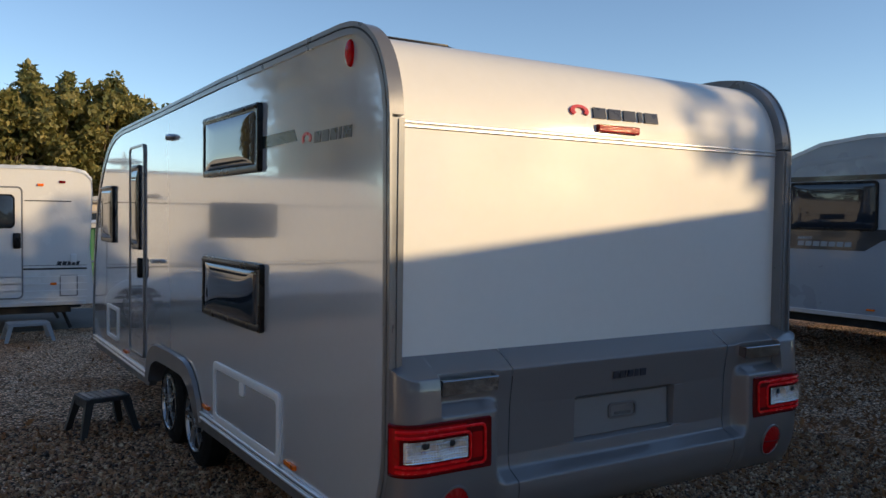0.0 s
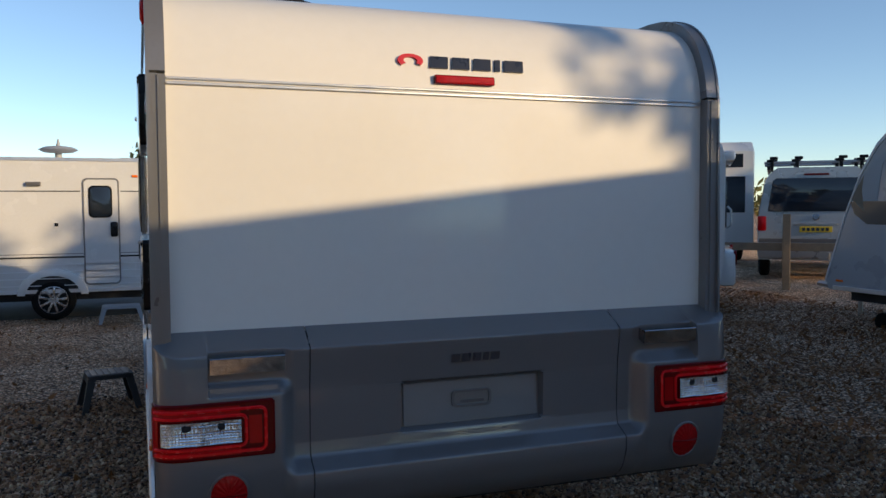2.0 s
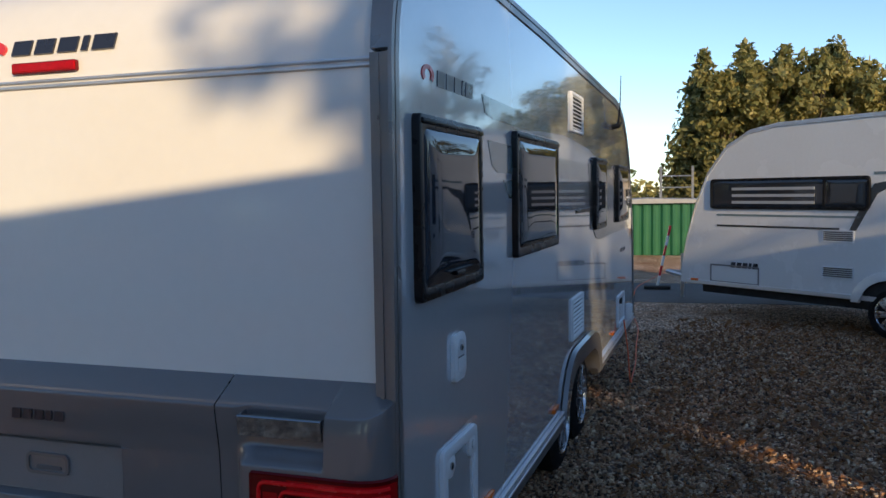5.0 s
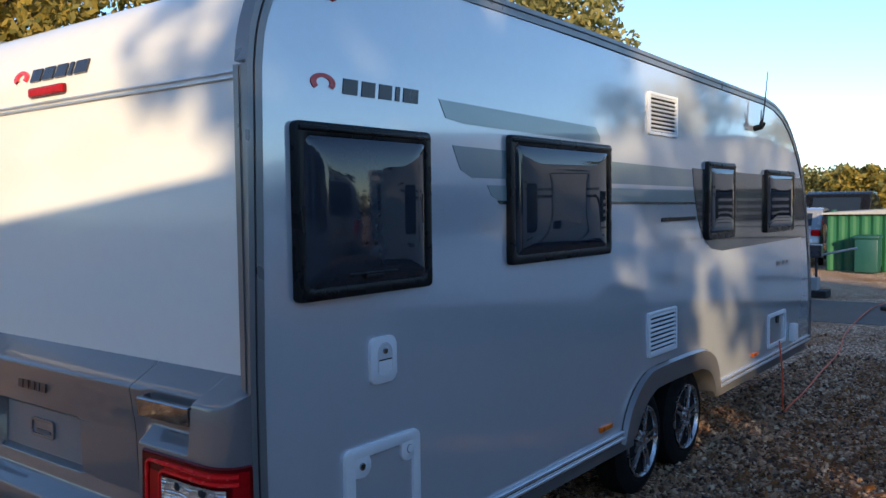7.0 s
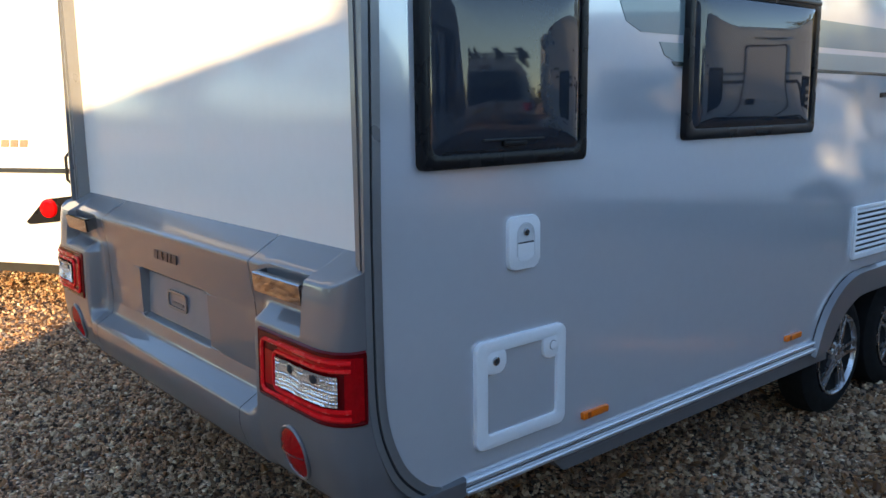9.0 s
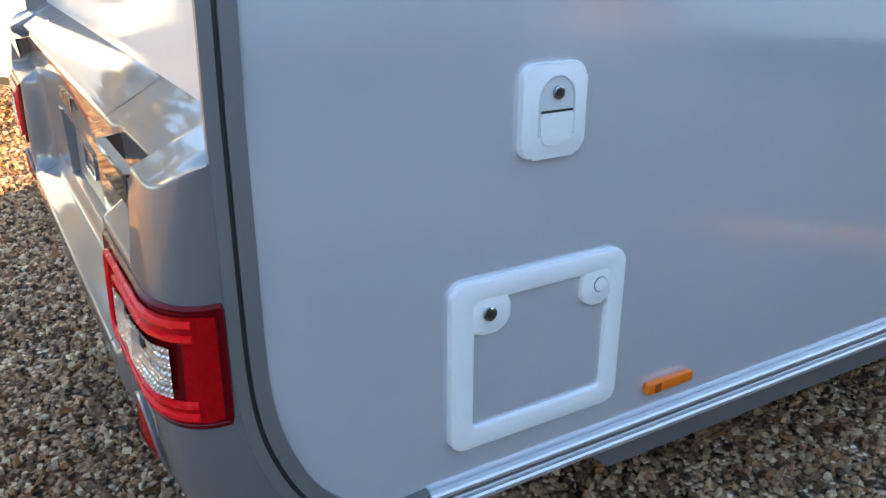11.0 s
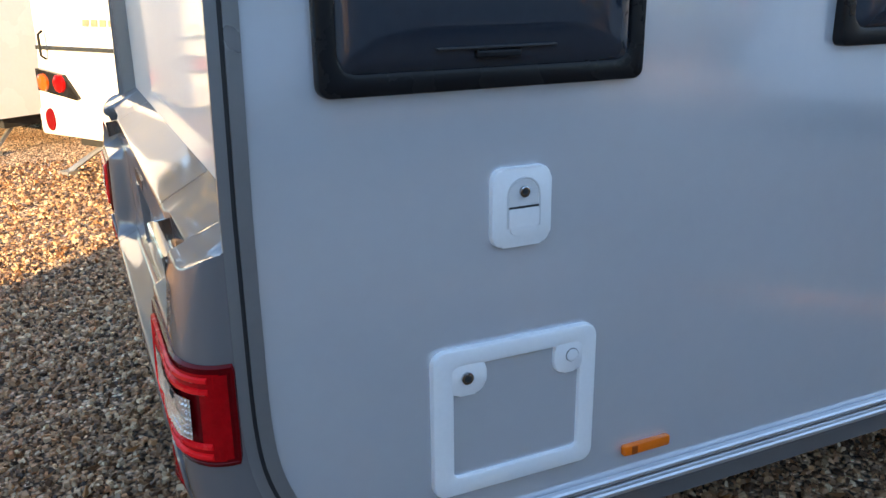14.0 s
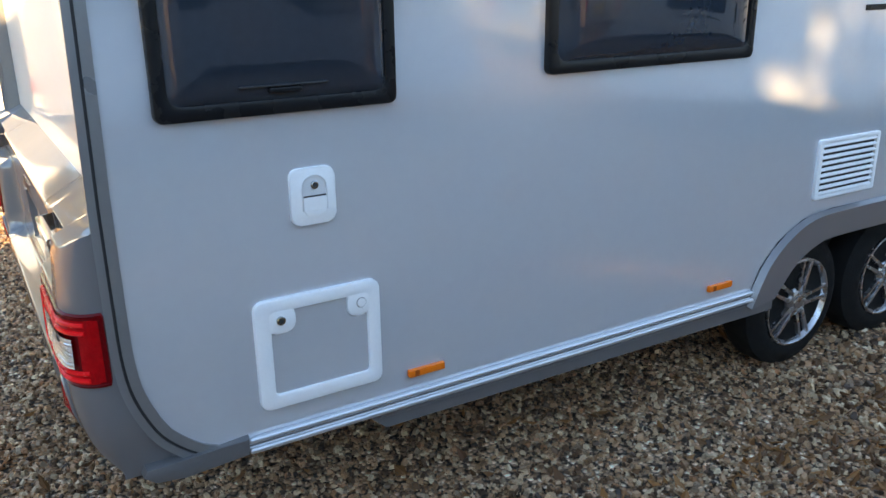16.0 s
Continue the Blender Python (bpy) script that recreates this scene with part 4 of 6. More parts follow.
# --- wheels ---
def wheel(parent, x, y, s, r=0.312, rim=0.205, width=0.19, spokes=6, z=None):
    c = Matrix.Translation((x, y, z if z is not None else r - 0.004)) @ Matrix.Diagonal((s, 1, 1, 1))
    prof = [(-width, rim * 0.98), (-width + 0.01, r - 0.045), (-width + 0.035, r - 0.008), (-width + 0.06, r), (-0.06, r), (-0.03, r - 0.008), (-0.008, r - 0.045), (0.004, r - 0.075), (-0.004, rim + 0.004), (-0.015, rim)]
    t = part("tyre", moved(lathe(prof, 40), c), M_RUBBER, parent, "black rubber tyre", True)
    lip = part("rim", moved(lathe([(-0.02, rim), (0.004, rim), (0.006, rim - 0.008), (-0.006, rim - 0.018), (-0.08, rim - 0.03), (-0.1, rim - 0.03)], 40), c), M_RIM, t, "bright alloy rim", True)
    part("brake_drum", moved(lathe([(-0.12, rim - 0.03), (-0.1, rim - 0.032), (-0.085, 0.1), (-0.08, 0.05)], 24), c), M_DARK, t)
    sp = bmesh.new()
    for i in range(spokes):
        a = math.degrees(6.28319 * i / spokes) + 5
        if spokes == 5:                                # twin bars that spread towards the rim
            arms = [slab([(0.05, k * 0.006), (rim - 0.012, k * 0.019), (rim - 0.012, k * 0.037), (0.12, k * 0.025), (0.05, k * 0.03)][::k], "x", -0.034, 0.003, 0.004) for k in (1, -1)]
        elif spokes < 8:
            arms = [moved(slab([(0.03, -0.016), (rim - 0.012, -0.016 + d * 0.1), (rim - 0.012, 0.02 + d * 0.1), (0.03, 0.016)], "x", -0.03, 0.004, 0.005), pose(0, 0, 0, math.degrees(d), 0, 0)) for d in (-0.2, 0.2)]
        else:
            arms = [slab([(0.03, -0.016), (rim - 0.012, -0.016), (rim - 0.012, 0.02), (0.03, 0.016)], "x", -0.03, 0.004, 0.005)]
        for b in arms:
            sp = join(sp, moved(b, pose(0, 0, 0, a, 0, 0)))
    part("spokes", moved(sp, c), M_RIM, t, "bright alloy spokes", True)
    hub = part("hub", moved(lathe([(-0.04, 0.07), (-0.008, 0.068), (-0.001, 0.06), (0.002, 0.03), (0.008, 0.028), (0.01, 0.004)], 24), c), M_RIM, t, "", True)
    for i in range(5):
        a = 6.28319 * i / 5
        part("wheel_nut", moved(lathe([(0, 0.0095), (0.007, 0.0085)], 8), c @ Matrix.Translation((0.0, 0.044 * math.cos(a), 0.044 * math.sin(a)))), M_STEEL, t)
    return t


for s in (1, -1):
    for y in (2.805, 3.475):
        wheel(caravan, s * 1.135, y, s, spokes=5)
# hitch
hitch = part("hitch", join(tube([(-0.55, 6.2, 0.4), (0, 7.35, 0.42)], 0.04, 8), tube([(0.55, 6.2, 0.4), (0, 7.35, 0.42)], 0.04, 8), tube([(0, 7.3, 0.42), (0, 7.6, 0.44)], 0.035, 8)), M_STEEL, caravan, "steel A-frame hitch")
part("jockey_wheel", join(tube([(0.1, 7.1, 0.12), (0.1, 7.1, 0.85)], 0.024, 8), moved(lathe([(-0.03, 0.09), (-0.02, 0.1), (0.02, 0.1), (0.03, 0.09)], 20), Matrix.Translation((0.1, 7.08, 0.1)))), M_STEEL, hitch)


# ---- ground ----
def ground_z(x, y):
    return 0.32 * smooth01((x - 5) / 5)


gm = bmesh.new()
xs = sorted(set(span(-12, 14, 26) + [-400, -150, -60, -30, -20, 20, 30, 60, 150, 400]))
ys = sorted(set(span(-10, 14, 24) + [-400, -150, -60, -30, -16, 20, 30, 60, 150, 400]))
gm = grid_mesh(lambda x, y: (x, y, -0.006 + ground_z(x, y)), xs, ys)
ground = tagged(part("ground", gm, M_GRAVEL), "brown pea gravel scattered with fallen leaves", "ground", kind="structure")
road = tagged(part("road", slab([(-40, 10.9), (-12, 10.45), (-2, 10.3), (2.2, 10.7), (4.6, 10.85), (4.6, 13.4), (2.2, 13.3), (-2, 13.0), (-12, 13.1), (-40, 13.6)], "z", -0.05, -0.002), M_ROAD), "worn grey tarmac track across the yard", "road", kind="structure")


# ---- other caravans and vehicles ----
def touring_caravan(label, m, length, profile, wall, width=2.2, rear=None, name="caravan", rail=M_ALU):
    """A caravan in its own frame: x along it from its shown end, y = 0 the shown side wall (facing -y), body to +y."""
    t = thing(name, label, "caravan", "", m)
    part("side_wall", slab(profile, "y", 0.0, 0.03), wall, t)
    part("side_wall", slab(profile, "y", width - 0.03, width), wall, t)
    n = len(profile)
    lo = min(z for _, z in profile)
    loop = profile + [profile[0]]
    bm = bmesh.new()
    rows = [[bm.verts.new((x, yy, z)) for yy in (0.028, width - 0.028)] for x, z in loop]
    for a, b in zip(rows, rows[1:]):
        bm.faces.new((a[0], a[1], b[1], b[0]))
    part("shell", bm, rear or wall, t, "", True)
    # edge rail
    up = [p for p in profile if p[1] > lo + 0.02]
    for yy in (-0.012, width - 0.02):
        bm = bmesh.new()
        rows = []
        for i, (x, z) in enumerate(up):
            rows.append([bm.verts.new((x + dx, yy + dy, z + dz)) for dx, dy, dz in ((0, 0, -0.035), (0, 0, 0.012), (0, 0.035, 0.012), (0, 0.035, -0.035))])
        for a, b in zip(rows, rows[1:]):
            for k in range(4):
                bm.faces.new((a[k], a[(k + 1) % 4], b[(k + 1) % 4], b[k]))
        part("edge_rail", bm, rail, t)
    part("bottom_rail", box(0.12, length - 0.12, -0.014, 0.02, lo - 0.005, lo + 0.05, 0.004, 1), M_ALU, t)
    part("underbody", box(0.3, length - 0.3, 0.1, width - 0.1, lo - 0.12, lo - 0.004), M_DARK, t)
    return t


def flat_window(t, x0, x1, z0, z1, r=0.05, label="dark side window", y=0.0):
    w = part("window", ring(rounded(x0, x1, z0, z1, r), rounded(x0 + 0.03, x1 - 0.03, z0 + 0.03, z1 - 0.03, r * 0.8), "y", y, y - 0.02, 0.005), M_BLACK, t, label)

    def f(u, v):
        k = max(0.0, min(1 - abs(2 * u - 1) ** 6, 1 - abs(2 * v - 1) ** 6)) ** 0.5
        return (x0 + 0.02 + (x1 - x0 - 0.04) * u, y - 0.006 - 0.018 * k, z0 + 0.02 + (z1 - z0 - 0.04) * v)
    part("pane", grid_mesh(f, span(0, 1, 14), span(0, 1, 14)), M_PANE, w, "", True)
    return w


def flat_door(t, x0, x1, z0, z1, mat, win=None, handle_x=None, dark=True):
    d = part("door", ring(rounded(x0, x1, z0, z1, 0.07), rounded(x0 + 0.022, x1 - 0.022, z0 + 0.022, z1 - 0.022, 0.055), "y", 0.0, -0.014, 0.003), M_DKPANEL if dark else M_TRIM, t, "closed door")
    part("door_leaf", slab(rounded(x0 + 0.02, x1 - 0.02, z0 + 0.02, z1 - 0.02, 0.055), "y", -0.001, -0.01), mat, d)
    if win:
        w = part("door_window", slab(rounded(*win, 0.06), "y", -0.008, -0.022, 0.005), M_PANE, d, "dark door window", True)
        part("window_rim", ring(rounded(win[0] - 0.02, win[1] + 0.02, win[2] - 0.02, win[3] + 0.02, 0.07), rounded(win[0], win[1], win[2], win[3], 0.06), "y", -0.008, -0.02), M_BLACK, w)
    if handle_x:
        part("door_handle", box(handle_x - 0.05, handle_x + 0.05, -0.05, -0.004, 1.2, 1.42, 0.02), M_BLACK, d, "black door handle", True)
    return d


def band(t, x0, x1, z0, z1, mat, y=-0.004, slant=0.0):
    part("stripe", slab([(x0, z0), (x1, z0), (x1 + slant, z1), (x0 + slant, z1)], "y", 0.002, y), mat, t)


def arch_and_wheel(t, x, lo, wall, r=0.31, spokes=7):
    out = [(x + 0.47 * math.cos(a), lo - 0.03 + 0.38 * math.sin(a)) for a in span(0, math.pi, 14)]
    inn = [(x + 0.37 * math.cos(a), lo - 0.03 + 0.29 * math.sin(a)) for a in span(0, math.pi, 14)]
    part("wheel_arch", slab(out + inn[::-1], "y", 0.0, -0.05, 0.012), wall, t, "", True)
    # flat near-black sheet on the uncut wall paints the arch's inner shade
    part("arch_shade", slab([(x + 0.375 * math.cos(a), lo - 0.03 + 0.295 * math.sin(a)) for a in span(0, math.pi, 14)], "y", -0.002, -0.006), M_DARK, t)
    w = thing_wheel(t, x, r, spokes)


def thing_wheel(t, x, r, spokes, y=0.0):
    holder = new("wheel")
    holder.parent = t
    holder.matrix_basis = Matrix.Translation((x, y, 0)) @ pose(0, 0, 0, 0, 0, -90)
    w = wheel(holder, 0.02, 0, 1, r, r * 0.66, 0.19, spokes)
    # keep parts one level below their thing
    for o in [w]:
        o.parent = t
        o.matrix_basis = holder.matrix_basis @ o.matrix_basis
    bpy.data.objects.remove(holder)
    return w


# white twin-lens caravan across the way, seen past the entrance side
P_AMBER = [(0.0, 0.4), (0.0, 0.55), (0.06, 1.2), (0.02, 2.0), (0.03, 2.2), (0.12, 2.3), (0.3, 2.34), (5.6, 2.34), (5.9, 2.25), (6.1, 1.9), (6.2, 1.2), (6.2, 0.4)]
P_AMBER = [(6.2 - x, z) for x, z in P_AMBER][::-1]
amber = touring_caravan("older white touring caravan with ribbed lower panels beside the tarmac", pose(-6.78, 10.0, 0, 0, 0, 0), 6.2, P_AMBER, M_VANW)
X0 = -6.78
flat_door(amber, -2.0 - X0, -1.5 - X0, 0.5, 2.06, M_VANW, (-1.9 - X0, -1.62 - X0, 1.5, 1.93), -1.58 - X0, False)
band(amber, 0.1, 6.1, 0.9, 0.925, M_DKPANEL)
band(amber, 0.1, 6.1, 0.955, 0.965, M_TRIM)
band(amber, 0.1, 4.75, 1.86, 1.875, M_DKPANEL)
band(amber, 5.3, 5.9, 1.86, 1.875, M_DKPANEL)
for i in range(4):
    band(amber, 0.1, 6.1, 0.5 + 0.1 * i, 0.512 + 0.1 * i, M_PLASTIC, -0.01)
lettering(amber, "model_mark", M_LOGODARK, (-1.08 - X0, -0.002, 0.965), (1, 0, 0), (0, 0, 1), (0.06, 0.055, 0.045, 0.045, 0.04), 0.05, 0.012, 0.3, 0.003)
flap = part("locker_flap", ring(rounded(-1.04 - X0, -0.8 - X0, 0.52, 0.82, 0.02), rounded(-1.025 - X0, -0.815 - X0, 0.535, 0.805, 0.015), "y", 0, -0.008), M_TRIM, amber)
part("inlet_cover", box(-0.9 - X0, -0.82 - X0, -0.03, 0, 1.0, 1.12, 0.01), M_PLASTIC, amber)
for xx, zz, mm in ((-1.28, 2.09, M_ORANGE), (-1.0, 2.14, M_DKRED), (-1.12, 0.7, M_ORANGE)):
    part("marker_lamp", box(xx - X0 - 0.04, xx - X0 + 0.04, -0.02, 0, zz - 0.018, zz + 0.018, 0.005), mm, amber)
part("awning_lamp", box(-2.74 - X0, -2.54 - X0, -0.05, 0, 1.94, 2.0, 0.015), M_SKIRT, amber)
lock_disc2 = part("lock", box(-2.38 - X0, -2.33 - X0, -0.015, 0, 1.36, 1.41, 0.008), M_BLACK, amber)
flat_window(amber, 2.2, 3.3, 1.35, 1.9)
arch_and_wheel(amber, -2.42 - X0, 0.4, M_VANW, 0.3, 9)
dish = part("roof_aerial", moved(lathe([(0.0, 0.05), (0.12, 0.05), (0.13, 0.2), (0.17, 0.28), (0.21, 0.2), (0.23, 0.03), (0.33, 0.01)], 20, "z"), Matrix.Translation((-2.35 - X0, 0.6, 2.33))), M_DISH, amber, "grey saucer-shaped roof aerial", True)
part("roof_vent", box(-1.5 - X0, -1.0 - X0, 0.5, 1.0, 2.33, 2.39, 0.02), M_DISH, amber)
part("corner_steady", join(tube([(-1.0 - X0, 0.4, 0.4), (-0.85 - X0, 0.35, 0.02)], 0.025, 6), tube([(-1.05 - X0, 1.6, 0.4), (-0.85 - X0, 1.65, 0.02)], 0.025, 6)), M_DARK, amber)


def step_stool(label, m, mat, w=0.42, d=0.3, h=0.24, group=""):
    t = thing("step_stool", label, "step", group, m)
    part("tread", slab(rounded(-w / 2, w / 2, -d / 2, d / 2, 0.03), "z", h - 0.035, h, 0.006), mat, t, "", True)
    for i in range(6):
        x = -w / 2 + 0.05 + (w - 0.1) * i / 5
        part("tread_rib", box(x - 0.018, x + 0.018, -d / 2 + 0.02, d / 2 - 0.02, h - 0.002, h + 0.005), M_SKIRT if mat is M_STOOL else mat, t)
    for sx in (-1, 1):
        for sy in (-1, 1):
            a = Vector((sx * (w / 2 - 0.03), sy * (d / 2 - 0.03), h - 0.02))
            b = Vector((sx * (w / 2 + 0.035), sy * (d / 2 + 0.03), 0.0))
            bm = bmesh.new()
            va = [bm.verts.new(a + Vector((dx, dy, 0))) for dx, dy in ((-0.03, -0.025), (0.03, -0.025), (0.03, 0.025), (-0.03, 0.025))]
            vb = [bm.verts.new(b + Vector((dx, dy, 0))) for dx, dy in ((-0.022, -0.02), (0.022, -0.02), (0.022, 0.02), (-0.022, 0.02))]
            bm.faces.new(va)
            bm.faces.new(vb)
            for i in range(4):
                bm.faces.new((va[i], va[(i + 1) % 4], vb[(i + 1) % 4], vb[i]))
            part("leg", bm, mat, t)
        part("side_web", slab([(-d / 2, h - 0.02), (d / 2, h - 0.02), (d / 2 - 0.02, h - 0.07), (-d / 2 + 0.02, h - 0.07)], "x", sx * (w / 2 - 0.012), sx * w / 2), mat, t)
    return t


step_stool("dark plastic step stool on the gravel by the entrance", pose(-1.5, 4.08, 0, 0, 0, 10), M_STOOL, 0.34, 0.3, 0.29)
step_stool("grey plastic step stool in front of the white caravan", pose(-1.5, 9.45, 0, 0, 0, 3), M_GREYSTOOL, 0.5, 0.34, 0.24)

# white caravan across the gravel on the far side, nose towards the track
P_MAJ = [(0.0, 0.42), (0.02, 0.6), (0.1, 1.0), (0.24, 1.45), (0.45, 1.9), (0.75, 2.24), (1.1, 2.42), (1.5, 2.48), (5.5, 2.55), (5.8, 2.52), (5.92, 2.42), (5.97, 2.2), (5.97, 0.9), (5.9, 0.42)]
maj = touring_caravan("white single-axle caravan with dark windows and grey stripes on gravel", Matrix.Translation((1.5, 9.72, 0)) @ pose(0, 0, 0, 0, 0, -37.8), 5.95, P_MAJ, M_VANW)
flat_door(maj, 3.37, 3.9, 0.46, 2.17, M_VANW, None, 3.79)
flat_window(maj, 4.41, 5.39, 1.31, 1.92, 0.07, "wide dark side window")
flat_window(maj, 0.5, 2.66, 1.43, 1.82, 0.05, "dark front side window")
flat_window(maj, 2.1, 2.66, 1.44, 1.81, 0.05, "dark side window", -0.012)
band(maj, 2.69, 4.41, 1.83, 1.86, M_GREEN2)
band(maj, 2.95, 4.41, 1.74, 1.775, M_DKPANEL)
part("stripe", slab([(2.42, 1.2), (2.5, 1.2), (2.74, 1.62), (2.98, 1.74), (2.98, 1.775), (2.7, 1.73), (2.62, 1.62)], "y", 0.001, -0.004), M_DKPANEL, maj)
band(maj, 0.6, 2.3, 1.2, 1.225, M_DKPANEL)
band(maj, 0.6, 2.55, 1.34, 1.365, M_GREEN2)
for i in range(3):
    band(maj, 0.85, 2.0, 1.5 + 0.085 * i, 1.535 + 0.085 * i, M_DISH, -0.03)
band(maj, 5.42, 5.68, 1.93, 1.955, M_DKGREEN)
band(maj, 5.42, 5.6, 1.84, 1.865, M_DKPANEL)
for z0 in (0.64, 1.06):
    v = part("fridge_vent", ring(rounded(2.1, 2.48, z0, z0 + 0.14, 0.01), rounded(2.12, 2.46, z0 + 0.012, z0 + 0.128, 0.006), "y", 0, -0.01), M_PLASTIC, maj)
    for i in range(5):
        part("slat", box(2.11, 2.47, -0.012, 0, z0 + 0.018 + 0.023 * i, z0 + 0.028 + 0.023 * i), M_SKIRT, v)
lettering(maj, "model_mark", M_LOGODARK, (4.63, -0.002, 1.135), (1, 0, 0), (0, 0, 1), (0.1, 0.06, 0.05, 0.06, 0.06), 0.055, 0.02, 0.3, 0.003)
lettering(maj, "model_mark", M_LOGODARK, (5.05, -0.002, 1.135), (1, 0, 0), (0, 0, 1), (0.06, 0.06, 0.07), 0.06, 0.015, 0.3, 0.003)
lettering(maj, "word_mark", M_LOGODARK, (0.82, -0.002, 0.67), (1, 0, 0), (0, 0, 1), (0.07, 0.07, 0.07, 0.04, 0.07), 0.07, 0.02, 0.2, 0.003)
part("locker_flap", ring(rounded(0.5, 1.25, 0.34 + 0.12, 0.8 - 0.1, 0.02), rounded(0.52, 1.23, 0.48, 0.68, 0.015), "y", 0, -0.006), M_TRIM, maj)
arch_and_wheel(maj, 2.94, 0.42, M_VANW, 0.3, 7)
part("awning_lamp", box(3.45, 3.78, -0.04, 0, 2.27, 2.3, 0.01), M_DISH, maj)
for xx in (3.13, 3.52):
    part("knob", moved(lathe([(0, 0.025), (-0.03, 0.02)], 12, "y"), Matrix.Translation((xx, 0, 1.33))), M_STEEL, maj)
for xx in (0.25, 4.13, 5.66):
    part("side_marker", box(xx - 0.06, xx + 0.06, -0.02, 0, 0.455, 0.485, 0.005), M_ORANGE, maj)
part("marker_lamp", box(5.8, 5.86, -0.02, 0.01, 2.4, 2.5, 0.01), M_DKRED, maj)
# its rear end
rp = part("rear_moulding", box(5.9, 6.12, 0.08, 2.12, 0.5, 0.98, 0.06), M_VANW, maj, "moulded white rear bumper", True)
part("rear_shelf", box(5.92, 6.1, 0.1, 2.1, 2.22, 2.36, 0.05), M_VANW, maj, "", True)
part("rear_window", box(5.96, 6.0, 0.45, 1.75, 1.3, 1.95, 0.012), M_PANE, maj, "dark rear window", True)
for yy in (0.12, 1.9):
    part("tail_lamp", slab(rounded(yy, yy + 0.17, 0.78, 1.0, 0.05), "x", 6.09, 6.13, 0.01), M_DKRED, maj, "dark red tail lamp", True)
part("grab_handle", tube([(6.0, 0.2, 1.3), (6.05, 0.19, 1.34), (6.05, 0.19, 1.55), (6.0, 0.2, 1.6)], 0.015, 6), M_STEEL, maj)
for a, b in ((0.3, 0.15), (1.9, 2.05)):
    part("corner_steady", tube([(5.3, a, 0.4), (5.75, b, 0.02)], 0.022, 6), M_DARK, maj)
for xx, yy in ((1.4, 0.9), (3.6, 1.1)):
    part("roof_vent", box(xx, xx + 0.5, yy, yy + 0.5, 2.46, 2.58, 0.03), M_DISH, maj)
step_stool("dark plastic step stool below the white caravan's door", Matrix.Translation((4.02, 7.05, 0)) @ pose(0, 0, 0, 0, 0, -37.8), M_STOOL, 0.5, 0.36, 0.24)
# its front window and A-frame
part("front_window", box(0.22, 0.3, 0.4, 1.8, 1.35, 1.5), M_PANE, maj)
part("hitch", join(tube([(0.1, 0.5, 0.36), (-1.2, 1.1, 0.4)], 0.04, 6), tube([(0.1, 1.7, 0.36), (-1.2, 1.1, 0.4)], 0.04, 6), tube([(-0.9, 1.1, 0.02), (-0.9, 1.1, 0.7)], 0.03, 6)), M_STEEL, maj)

# grey-and-white caravan on the near side, nose up the yard
P_SAN = [(0.05, 0.5), (0.0, 0.62), (0.12, 0.95), (0.3, 1.45), (0.5, 1.9), (0.72, 2.22), (1.0, 2.46), (1.4, 2.6), (2.0, 2.66), (5.6, 2.66), (5.9, 2.5), (6.0, 2.2), (6.0, 0.5)]
san = touring_caravan("grey caravan with rounded white-edged nose and dark band", Matrix.Translation((6.7, 4.78, 0.085)) @ pose(0, 0, 0, 0, 0, -90), 6.0, P_SAN, M_GREYCAR, 2.25, M_VANW, rail=M_VANW)
part("stripe", slab([(0.36, 1.55), (0.42, 1.42), (0.6, 1.3), (2.0, 1.3), (2.2, 1.42), (2.35, 1.46), (5.8, 1.46), (5.8, 1.53), (0.4, 1.57)], "y", 0.001, -0.005), M_DKPANEL, san)
flat_window(san, 0.98, 2.15, 1.54, 2.13, 0.06, "dark front side window")
band(san, 1.0, 5.8, 2.14, 2.2, M_DKPANEL)
part("nose_panel", slab([(0.36, 1.5), (0.6, 1.42), (0.72, 1.5), (0.8, 2.0), (1.1, 2.32), (2.0, 2.4), (2.0, 2.43), (1.05, 2.38), (0.7, 2.1), (0.5, 1.8)], "y", 0.001, -0.004), M_DISH, san, "pale curved nose stripe")
part("stripe", slab([(0.37, 1.6), (0.56, 1.44), (0.52, 1.7), (0.55, 1.88)], "y", 0.001, -0.006), M_WOOD, san)
lettering(san, "word_mark", M_DISH, (1.12, -0.004, 1.34), (1, 0, 0), (0, 0, 1), (0.085,) * 7, 0.06, 0.02, 0.15, 0.003)
lettering(san, "word_mark", M_DISH, (1.12, -0.004, 1.425), (1, 0, 0), (0, 0, 1), (0.03, 0.02, 0.03, 0.03, 0.02, 0.025), 0.03, 0.008, 0.15, 0.003)
flat_window(san, 3.3, 4.6, 1.4, 2.0)
for xx in (0.22, 2.1, 4.4):
    part("side_marker", box(xx - 0.05, xx + 0.05, -0.02, 0, 0.6, 0.625, 0.005), M_ORANGE, san)
arch_and_wheel(san, 3.3, 0.5, M_GREYCAR, 0.31, 7)
part("hitch", join(tube([(0.1, 0.5, 0.45), (-1.2, 1.1, 0.42)], 0.04, 6), tube([(0.1, 1.7, 0.45), (-1.2, 1.1, 0.42)], 0.04, 6), tube([(-0.3, 0.9, 0.1), (-0.3, 0.9, 0.8)], 0.03, 6)), M_STEEL, san)
part("jockey_wheel", moved(lathe([(-0.04, 0.09), (-0.03, 0.11), (0.03, 0.11), (0.04, 0.09)], 20, "y"), Matrix.Translation((0.42, 0.5, 0.11))), M_RUBBER, san)
